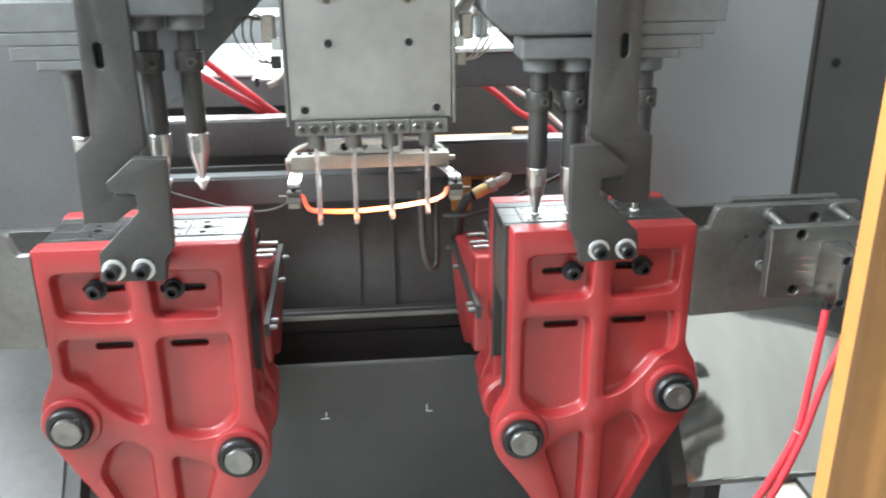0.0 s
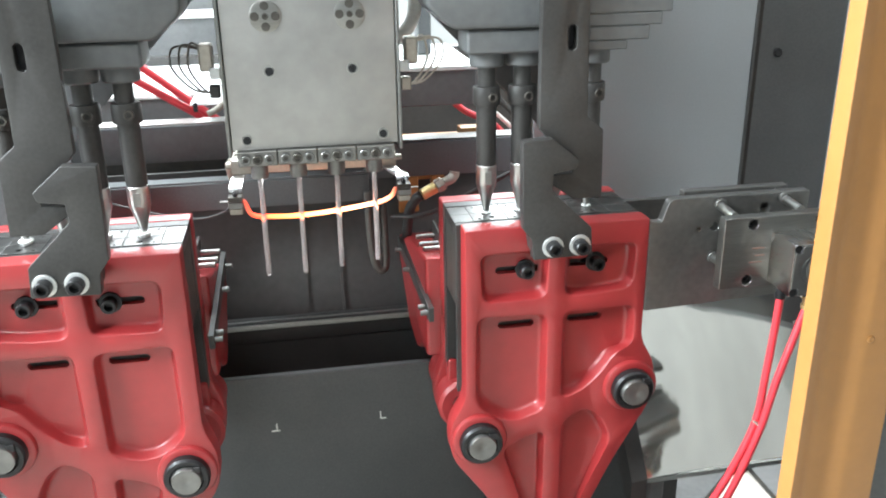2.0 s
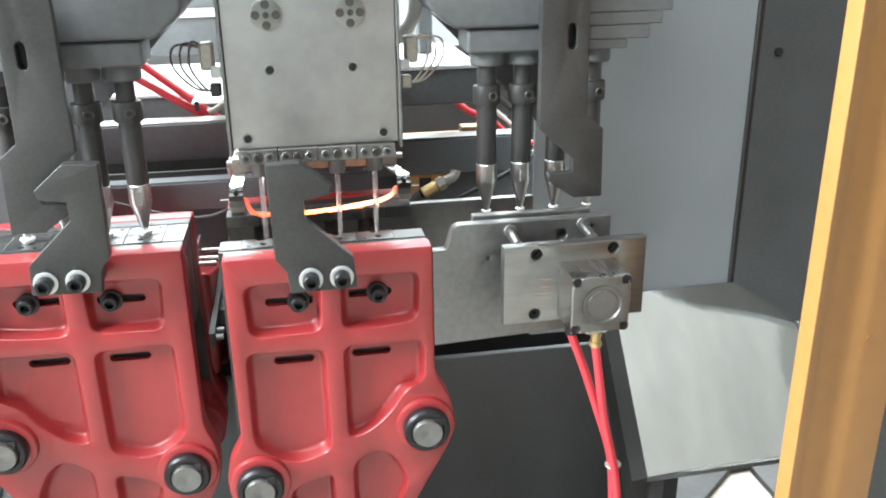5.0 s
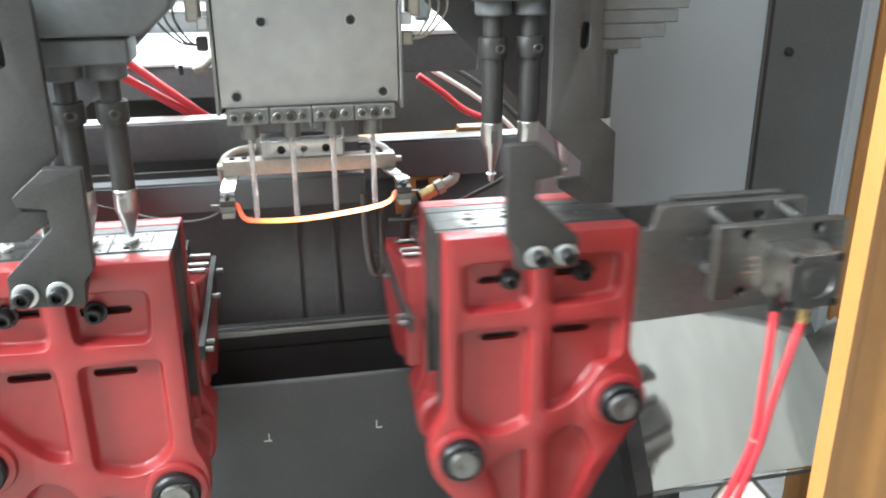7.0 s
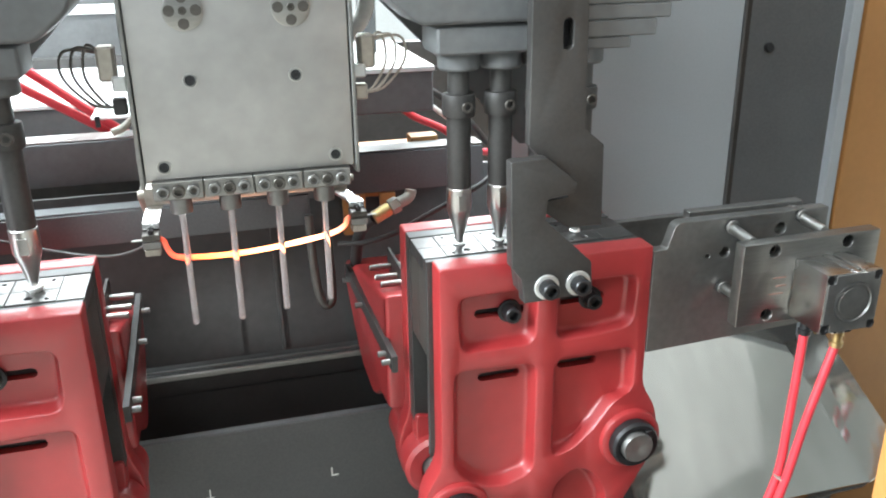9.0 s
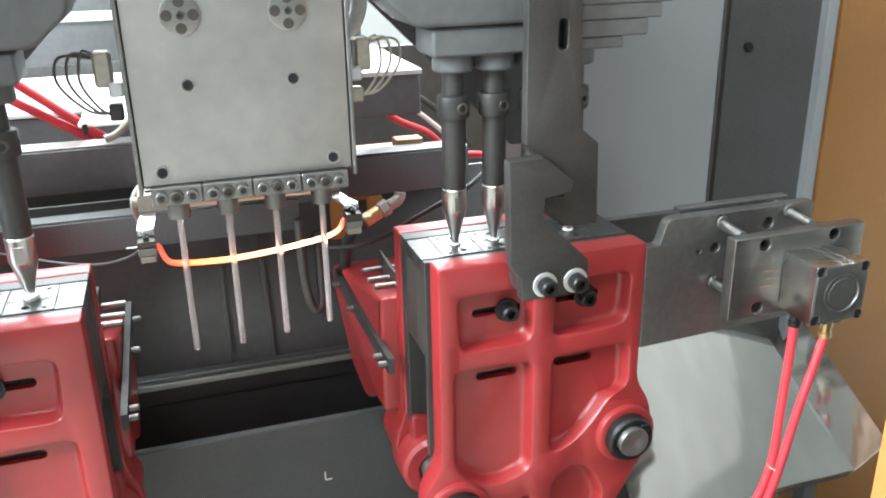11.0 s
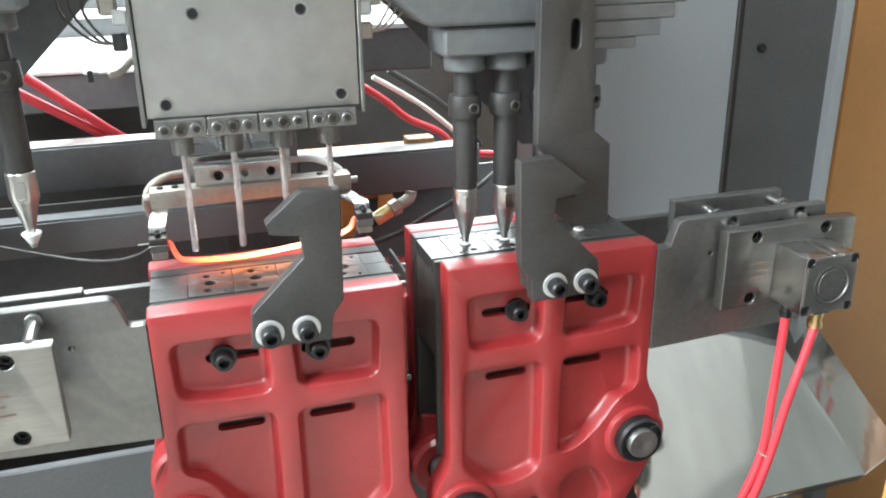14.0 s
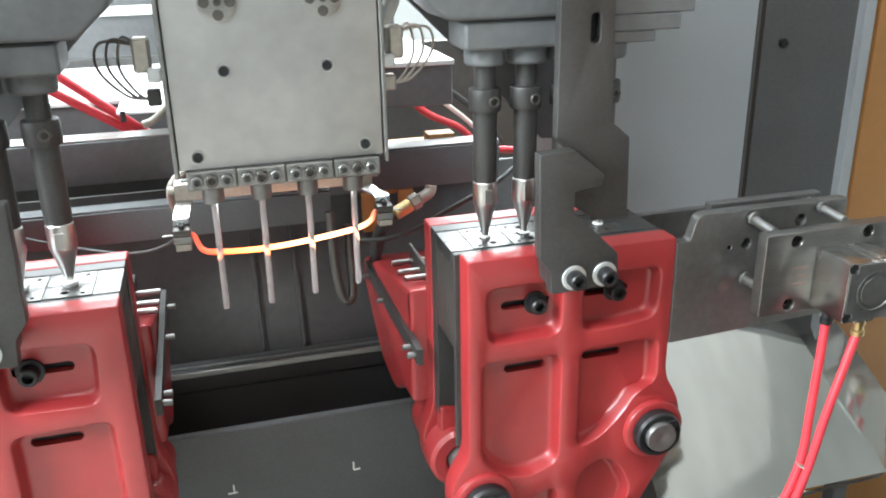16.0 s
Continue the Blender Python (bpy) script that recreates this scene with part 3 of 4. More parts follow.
def mould_block(front):
    """One mould half: a body with four half cavities, and on it a row of neck inserts; parting face at y = YP."""
    y_out, s = (0.046, 1) if front else (0.132, -1)
    yp = YP - s * 0.0004
    def notched(xa, xb, r, centres, y0):
        pts = [(xa, y0), (xa, yp)]
        for x in centres:
            pts += [(x - r * math.cos(math.pi * k / 8), yp - s * r * math.sin(math.pi * k / 8)) for k in range(9)]
        return pts + [(xb, yp), (xb, y0)]
    inserts = []
    for c in PIN_X:
        holes = [circle(c + 0.004, YP - s * 0.024, 0.0050, 14), circle(c - 0.017, YP - s * 0.030, 0.0028, 10)]
        inserts.append(cut_plate([notched(c - 0.0280, c + 0.0280, 0.0075, [c], y_out + s * 0.004)] + holes, 1.080, ZT - 0.0008, 0.0005, "z"))
    ends = [box(bmesh.new(), a, b, min(y_out + s * 0.004, yp), max(y_out + s * 0.004, yp), 1.080, ZT - 0.0014, 0.0005) for a, b in ((-0.1525, PIN_X[0] - 0.0284), (PIN_X[3] + 0.0284, 0.1525))]
    body = cut_plate([notched(-0.1515, 0.1515, 0.0170, PIN_X, y_out)], 0.955, 1.0795, 0.001, "z")
    return inserts, ends, body


BRACKET = [(-0.051, 1.066), (0.041, 1.068), (0.038, 1.112), (-0.025, 1.173), (-0.024, 1.199), (0.010, 1.204), (0.014, 1.217), (-0.026, 1.251), (-0.071, 1.249), (-0.068, 1.116), (-0.054, 1.098)]


def build_clamp(s, x0, label):
    t = empty("mould_clamp", pose(x0, 0, 0), label, "blow mould clamp", "mould clamps")
    mx = lambda v: v * s
    # front half
    front = part("front_platen", mirrored(casting(s), s), RED, t, "red enamelled ribbed cast platen")
    neck, ends, body = mould_block(True)
    for bm in neck:
        part("neck_insert", mirrored(bm, s), NECK_STEEL, front, "ground steel neck insert")
    for bm in ends:
        part("end_block", mirrored(bm, s), NECK_STEEL, front, "ground steel end block")
    part("mould_half", mirrored(body, s), TOOL, front, "oxidised steel mould half")
    # dark mould side; its black also stands for the shade inside the slots
    part("backing_plate", box(bmesh.new(), -0.1525, 0.1525, 0.0362, 0.0455, 0.80, ZT - 0.0012, 0.0008), BLACKOX, front)
    bm = cut_plate([round_loop(BRACKET, 0.002, 3)], -0.055, -0.036, 0.0012)
    join(bm, cut_plate([round_loop([(-0.046, 1.068), (0.036, 1.070), (0.030, 1.096), (-0.05, 1.096)], 0.002, 3)], -0.0365, -0.0005, 0.001))
    part("hook_bracket", mirrored(bm, s), BLACKOX, front, "black steel hook bracket")
    for x in (-0.022, 0.020):
        m = pose(mx(x), -0.0553, 1.0860)
        w = part("washer", WASHER_BIG, WASHER, front, "bright zinc washer", m)
        part("cap_screw", SCREW_BIG, SCREW, front, "black socket head screw", pose(mx(x), -0.0585, 1.0860))
    for x, z in ((-0.043, 1.022), (0.074, 1.026)):
        part("washer", WASHER_FLAT, SCREW, front, "black washer", pose(mx(x), 0.0216, z))
        part("cap_screw", SCREW_BIG, SCREW, front, "black socket head screw", pose(mx(x), 0.0174, z))
    for x, z in (B_HI, B_LO):
        part("pivot_boss", boss(mx(x), z), RED, front)
        bm = lathe(bmesh.new(), [(0.036, 0), (0.036, 0.014), (0.033, 0.018), (0.0265, 0.018), (0.0255, 0.010)], Matrix.Translation((mx(x), -0.0080, z)) @ Matrix.Rotation(radians(90), 4, "X"), 32)
        box(bm, mx(x) + 0.012, mx(x) + 0.024, -0.0293, -0.020, z + 0.012, z + 0.024, 0.001)
        part("lock_nut", bm, SCREW, front, "black slotted lock nut")
        bm = lathe(bmesh.new(), [(0.0235, -0.30), (0.0235, 0.026), (0.0220, 0.029), (0.006, 0.029), (0.004, 0.028)], Matrix.Translation((mx(x), -0.004, z)) @ Matrix.Rotation(radians(90), 4, "X"), 28)
        part("pivot_pin", bm, PLATE_STEEL, front, "turned steel pivot pin")
    # side arm plate that carries the ejector
    arm = [(0.1565, 1.092), (0.176, 1.092, 0.004), (0.186, 1.124, 0.012), (0.194, 1.129, 0.006), (0.428, 1.129, 0.002), (0.428, 0.950, 0.002), (0.1565, 0.938)]
    hs = [circle(0.272, 1.116, 0.0095), circle(0.383, 1.120, 0.0095), circle(0.268, 1.026, 0.0095), circle(0.266, 1.078, 0.008), circle(0.352, 1.104, 0.009), circle(0.240, 1.075, 0.0035), circle(0.398, 1.114, 0.0025)]
    bm = cut_plate([round_loop(arm, 0.001, 4)] + hs, 0.0, 0.018, 0.001)
    part("side_plate", mirrored(bm, s), PLATE_STEEL, front, "worn mill steel side plate")
    if s < 0:
        part("label", box(bmesh.new(), -0.172, -0.160, -0.0006, 0.010, 1.0922, 1.0930), PLASTIC, front, "small white sticker")
    # back half
    back = part("back_platen", mirrored(back_casting(), s), RED, t, "red enamelled cast back platen")
    neck, ends, body = mould_block(False)
    for bm in neck:
        part("neck_insert", mirrored(bm, s), NECK_STEEL, back, "ground steel neck insert")
    for bm in ends:
        part("end_block", mirrored(bm, s), NECK_STEEL, back, "ground steel end block")
    part("mould_half", mirrored(body, s), TOOL, back, "oxidised steel mould half")
    # black here too, for the dark mould side and the shaded gap below
    part("backing_plate", box(bmesh.new(), -0.1525, 0.1525, 0.1325, 0.1565, 0.80, ZT - 0.0012, 0.0008), BLACKOX, back)
    for x in (-0.12, 0.11):
        part("guide_bush", rod(bmesh.new(), (mx(x), 0.0865, 1.045), (mx(x), 0.100, 1.045), 0.011, 20), CHROME, back)
    inner, reach, a, b = (0.180, 0.60, Vector((-0.185, 0.520, 0.900)), Vector((-0.180, 0.130, 0.903))) if s > 0 else (0.166, 0.50, Vector((-0.174, 0.410, 0.935)), Vector((-0.170, 0.105, 0.900)))
    part("wedge_carrier", mirrored(wedge_body(inner, reach), s), RED, back, "red enamelled cast wedge carrier")
    d = (b - a).normalized()
    w = d.cross(Vector((1, 0, 0))).normalized() * 0.013
    n = Vector((0.0045, 0, 0))
    bm = bmesh.new()
    vs = [bm.verts.new(q) for q in (a - w - n, a + w - n, b + w - n, b - w - n, a - w + n, a + w + n, b + w + n, b - w + n)]
    for f in ((0, 1, 2, 3), (7, 6, 5, 4), (0, 4, 5, 1), (1, 5, 6, 2), (2, 6, 7, 3), (3, 7, 4, 0)):
        bm.faces.new([vs[k] for k in f])
    part("guide_strip", mirrored(bm, s), BLACKOX, back, "black steel guide strip")
    for k in (0.12, 0.42, 0.90, 0.97):
        c = a.lerp(b, k)
        part("strip_bolt", rod(bmesh.new(), (mx(c.x - 0.0046), c.y, c.z), (mx(c.x - 0.018), c.y, c.z), 0.0048, 12, chamfer=0.001), PLATE_STEEL, back)
    for y, z in ((0.335, 0.976), (0.287, 0.978), (0.239, 0.986)):
        part("stud", rod(bmesh.new(), (mx(-0.176), y, z), (mx(-0.100), y, z), 0.0050, 12, chamfer=0.001), STEEL, back)
    part("stud_plate", box(bmesh.new(), mx(-0.140), mx(-0.135), 0.200, 0.360, 0.960, 1.000, 0.001), BLACKOX, back)
    for x, z in (B_HI, B_LO):
        part("link_boss", link_boss(mx(x), z, 0.106, 0.157, 0.051), RED, back)
        part("link_boss", link_boss(mx(x), z, 0.196, 0.262, 0.046), RED, back)
    part("link_web", mirrored(cut_plate([round_loop([(-0.152, 0.815), (-0.09, 0.80), (-0.085, 0.71), (-0.15, 0.69)], 0.01, 4)], 0.125, 0.157, 0.003), s), RED, back)
    part("link_web", mirrored(cut_plate([round_loop([(0.156, 0.87), (0.11, 0.86), (0.11, 0.78), (0.165, 0.77)], 0.01, 4)], 0.125, 0.157, 0.003), s), RED, back)
    # rear side plate, narrower
    bm = cut_plate([round_loop([(0.1545, 1.085), (0.38, 1.085), (0.38, 0.96), (0.1545, 0.95)], 0.002, 3)], 0.140, 0.154, 0.001)
    part("side_plate", mirrored(bm, s), PLATE_STEEL, back, "steel rear side plate")
    # ejector with its air cylinder
    hoses = []
    bores = [circle(0.294, 1.102, 0.0088), circle(0.293, 1.010, 0.0088), circle(0.407, 1.104, 0.0088)]
    ej = part("ejector_plate", mirrored(cut_plate([round_loop([(0.247, 1.114), (0.457, 1.116), (0.457, 0.998), (0.247, 0.997)], 0.0012, 2)] + bores, -0.070, -0.050, 0.001), s), STEEL, t, "ground steel ejector plate")
    for x, z, w in ((0.306, 1.063, 0.020), (0.310, 1.051, 0.016), (0.304, 1.040, 0.022)):
        part("pen_mark", box(bmesh.new(), mx(x) - w / 2, mx(x) + w / 2, -0.0704, -0.0701, z - 0.0010, z + 0.0010), MARK, ej, "faded red pen mark")
    for x, z in ((0.294, 1.102), (0.293, 1.010), (0.407, 1.104)):
        part("cap_screw", SCREW_MID, SCREW, ej, "black socket head screw", pose(mx(x), -0.0540, z))
    for x, z in ((0.272, 1.116), (0.383, 1.120), (0.268, 1.026)):
        part("guide_rod", rod(bmesh.new(), (mx(x), -0.0500, z - (0.006 if z > 1.05 else 0)), (mx(x), 0.0275, z), 0.0072, 18), CHROME, ej, "bright steel guide rod")
        part("rod_collar", rod(bmesh.new(), (mx(x), -0.006, z), (mx(x), -0.0005, z), 0.0098, 20, chamfer=0.001), PLATE_STEEL, ej)
    part("rear_bar", mirrored(box(bmesh.new(), 0.222, 0.405, 0.028, 0.044, 1.085, 1.132, 0.001), s), PLATE_STEEL, ej, "steel rear bar")
    cx, cz = 0.368, 1.0475
    part("air_cylinder", mirrored(cylinder_body(cx, cz), s), ALU, ej, "square aluminium air cylinder")
    w, k = 0.040, 0.0115
    notch = [(-w, -w + k), (-w + k, -w + k), (-w + k, -w), (w - k, -w), (w - k, -w + k), (w, -w + k), (w, w - k), (w - k, w - k), (w - k, w), (-w + k, w), (-w + k, w - k), (-w, w - k)]
    part("end_plate", mirrored(cut_plate([round_loop([(cx + a, cz + b) for a, b in notch], 0.003, 3), circle(cx + 0.002, cz, 0.029, 36)], -0.1370, -0.1352, 0.0006), s), PLATE_STEEL, ej, "dark notched end plate")
    for x in (cx - 0.035, cx + 0.035):
        for z in (cz - 0.035, cz + 0.035):
            part("corner_bore", lathe(bmesh.new(), [(0.0068, 0), (0.0068, 0.0008), (0.0052, 0.0008), (0.0048, 0.0001)], Matrix.Translation((mx(x), -0.1350, z)) @ Matrix.Rotation(radians(90), 4, "X"), 18), SCREW, ej)
    part("end_cap", lathe(bmesh.new(), [(0.0285, 0), (0.0285, 0.0030), (0.0262, 0.0030), (0.0250, 0.0010), (0.022, 0.0008), (0.021, 0.0020), (0.002, 0.0020)], Matrix.Translation((mx(cx + 0.002), -0.1353, cz)) @ Matrix.Rotation(radians(90), 4, "X"), 40), PLATE_STEEL, ej, "ringed end cap")
    for k, (x, y) in enumerate(((0.342, -0.090), (0.369, -0.120))):
        part("hose_fitting", lathe(bmesh.new(), [(0.0085, -0.028), (0.0090, -0.025), (0.0090, -0.021), (0.0070, -0.020), (0.0070, -0.012), (0.0082, -0.011), (0.0082, 0.0)], Matrix.Translation((mx(x), y, 1.0045 if k else 1.012)), 14), BRASS if k else SCREW, ej, "push-in hose fitting")
        path = ([(0.342, -0.090, 0.985), (0.336, -0.096, 0.93), (0.325, -0.106, 0.86), (0.310, -0.118, 0.78), (0.278, -0.122, 0.70), (0.240, -0.11, 0.60), (0.21, -0.05, 0.44), (0.22, 0.05, 0.34)],
                [(0.369, -0.120, 0.978), (0.353, -0.124, 0.93), (0.330, -0.130, 0.86), (0.3115, -0.133, 0.78), (0.286, -0.134, 0.70), (0.268, -0.11, 0.60), (0.25, -0.05, 0.44), (0.25, 0.05, 0.34)])[k]
        top = Vector((mx(path[0][0]), path[0][1], path[0][2]))
        h = part("air_hose", sweep(bmesh.new(), smooth_path([Vector((mx(a), b, c)) - top for a, b, c in path], 8), 0.0062, 12), HOSE, ej, "red polyurethane air hose", Matrix.Translation(top))
        hoses.append((h, top))
    part("cable_tie", lathe(bmesh.new(), [(0.0115, -0.0014), (0.0125, 0), (0.0115, 0.0014)], Matrix.Translation(Vector((mx(0.313), -0.1245, 0.780)) - top) @ Matrix.Rotation(radians(20 * s), 4, "Y"), 16), DULL, h, "pale cable tie")
    return t, front, back, ej, hoses


def cylinder_body(x0, z0):
    w = 0.0415
    sec = [(x0 - w, z0 - w), (x0 + w, z0 - w), (x0 + w, z0 + w), (x0 + 0.016, z0 + w), (x0 + 0.016, z0 + w - 0.005), (x0 + 0.010, z0 + w - 0.005), (x0 + 0.010, z0 + w),
           (x0 + 0.002, z0 + w), (x0 + 0.002, z0 + w - 0.004), (x0 - 0.003, z0 + w - 0.004), (x0 - 0.003, z0 + w), (x0 - w, z0 + w)]
    bm = cut_plate([round_loop(sec, 0.0012, 2)], -0.135, -0.0705, 0.0008)
    join(bm, box(bmesh.new(), x0 - 0.018, x0 + 0.014, -0.131, -0.080, z0 - w - 0.006, z0 - w + 0.002, 0.002))
    return bm


def back_casting():
    return cut_plate([round_loop(CAST_OUT, 0.01, 6)], 0.1575, 0.192, 0.003)


def wedge_body(inner, reach):
    """Wedge-shaped carrier behind the back platen, its flank towards the middle of the machine."""
    side = [(0.193, 0.985, 0.004), (reach - 0.07, 0.915, 0.03), (reach, 0.890, 0.02), (reach - 0.005, 0.845, 0.02), (reach * 0.74, 0.745, 0.03), (0.33, 0.735, 0.03), (0.27, 0.78, 0.02), (0.193, 0.79, 0.004)]
    return cut_plate([round_loop(side, 0.01, 5)], -inner, 0.130, 0.008, "x")


def link_boss(x, z, y0, y1, r):
    return lathe(bmesh.new(), [(r - 0.006, 0), (r, 0.006), (r, y1 - y0 - 0.006), (r - 0.006, y1 - y0), (0.027, y1 - y0), (0.027, y1 - y0 - 0.01)], Matrix.Translation((x, y1, z)) @ Matrix.Rotation(radians(90), 4, "X"), 32)


clamp_r, front_r, back_r, eject_r, hoses_r = build_clamp(1, XR, "red double-platen mould clamp with steel mould and side ejector")
clamp_l, front_l, back_l, eject_l, hoses_l = build_clamp(-1, XL, "red double-platen mould clamp with mirrored steel side ejector")


# ---- blow pin stations ----
HOOK = [(-0.041, 1.62), (0.024, 1.62), (0.031, 1.277), (0.056, 1.256), (0.059, 1.152), (0.015, 1.152), (-0.025, 1.180), (-0.025, 1.190), (0.012, 1.192), (0.012, 1.212), (-0.030, 1.250), (-0.041, 1.262)]


def blow_pin_mesh():
    black = lathe(bmesh.new(), [(0.0155, 1.181), (0.0160, 1.184), (0.0160, 1.276), (0.0205, 1.277), (0.0215, 1.280), (0.0215, 1.302), (0.0205, 1.306), (0.0142, 1.307), (0.0142, 1.360)], None, 28)
    steel = lathe(bmesh.new(), [(0.0030, 1.088), (0.0048, 1.092), (0.0052, 1.108), (0.0075, 1.118), (0.0150, 1.146), (0.0165, 1.150), (0.0165, 1.1795), (0.0155, 1.181)], None, 28)
    return finish(black), finish(steel)


PIN_BLACK, PIN_STEEL = blow_pin_mesh()
FLASH = finish(lathe(bmesh.new(), [(0.0045, 1.0925), (0.0085, 1.1000), (0.0112, 1.1045), (0.0105, 1.1065), (0.0058, 1.1070)], None, 18))

FLASH_THIN = finish(lathe(bmesh.new(), [(0.0055, 1.0995), (0.0078, 1.1000), (0.0080, 1.1015), (0.0058, 1.1025)], None, 18))


def blow_station(s, x0, label):
    mx = lambda v: v * s
    t = empty("blow_pin_unit", pose(x0, 0, 0), label, "blow pin unit", "blow pin units")
    for c in PIN_X:
        x = c
        p = part("blow_pin", PIN_BLACK, BLACKOX, t, "black steel blow pin rod", pose(mx(x), YP, 0))
        part("nozzle", PIN_STEEL, CHROME, p, "bright tapered steel nozzle")
        part("resin_flash", FLASH if s < 0 else FLASH_THIN, PLASTIC, p, "white resin flash ring")
        part("grub_screw", SCREW_MID, TOOL, p, "dull recessed grub screw", pose(0.006, -0.0155, 1.291))
        part("flat", box(bmesh.new(), -0.0062, 0.0062, -0.0172, -0.0150, 1.150, 1.172, 0.001), CHROME, p)
    for c in PIN_X:
        part("pin_boss", lathe(bmesh.new(), [(0.0245, 1.337), (0.0268, 1.340), (0.0268, 1.3575)], Matrix.Translation((mx(c), YP, 0)), 26), DARK, t)
    bm = box(bmesh.new(), -0.130, 0.110, 0.052, 0.130, 1.358, 1.395, 0.008, seg=3)
    part("pin_holder", mirrored(bm, s), DARK, t, "dark pin holder block")
    bm = cut_plate([round_loop([(-0.150, 1.396), (0.125, 1.396), (0.125, 1.50), (-0.190, 1.50), (-0.190, 1.43)], 0.010, 4)], 0.045, 0.150, 0.006)
    part("slide_block", mirrored(bm, s), DARK, t, "dark slide block")
    for x in (-0.06, 0.045):
        part("guide_rod", rod(bmesh.new(), (mx(x), 0.10, 1.501), (mx(x), 0.10, 1.80), 0.012, 18), CHROME, t)
    # fixed frame of the station
    f = empty("station_frame", pose(x0, 0, 0), "dark grey station frame with a hooked stop plate", "machine frame", "station frames")
    part("hook_plate", mirrored(cut_plate([round_loop(HOOK, 0.002, 3), [(z + 0.004, x) for x, z in slot(1.372, 1.408, 0.0, 0.013)]], -0.034, -0.018, 0.001), s), BLACKOX, f, "black steel hooked stop plate")
    # added dark plate, so that the slot looks as dark as a shaded hole
    part("slot_dark_fill", mirrored(box(bmesh.new(), -0.008, 0.018, -0.0175, -0.0135, 1.364, 1.416, 0.001), s), SCREW, f)
    steps = [(0.092, 1.3685, 1.3815), (0.125, 1.382, 1.4015), (0.143, 1.402, 1.4195), (0.158, 1.420, 1.460)]
    for x1, z0, z1 in steps:
        part("step_plate", mirrored(box(bmesh.new(), 0.020, x1, -0.0175, 0.040, z0, z1, 0.0015), s), DARK, f)
    g = cut_plate([[(-0.375, 1.62), (0.13, 1.62), (0.13, 1.42), (0.085, 1.20), (0.037, 1.202), (-0.087, 1.334)]], 0.205, 0.213, 0.0005)
    part("gusset", mirrored(g, s), DARK, f, "dark triangular gusset")
    part("top_beam", mirrored(box(bmesh.new(), -0.24, 0.16, -0.03, 0.34, 1.621, 1.70, 0.004), s), DARK, f)
    for x in (-0.2, 0.12):
        part("frame_post", mirrored(box(bmesh.new(), x - 0.02, x + 0.02, 0.345, 0.365, 1.58, 1.70, 0.002), s), DARK, f)
    return t


unit_r = blow_station(1, XR, "dark blow pin unit with four nozzles over the mould")
unit_l = blow_station(-1, XL, "dark blow pin unit with four nozzles over the mirrored mould")


# ---- extruder die head ----
FLANGE_DISC = finish(lathe(bmesh.new(), [(0.0062, 0), (0.0062, 0.0008), (0.0050, 0.0010), (0.001, 0.0006)], Matrix.Rotation(radians(90), 4, "X"), 20))


HEX_SOCKET = finish(lathe(bmesh.new(), [(0.0036, 0), (0.0036, 0.0004)], Matrix.Rotation(radians(90), 4, "X"), 6))


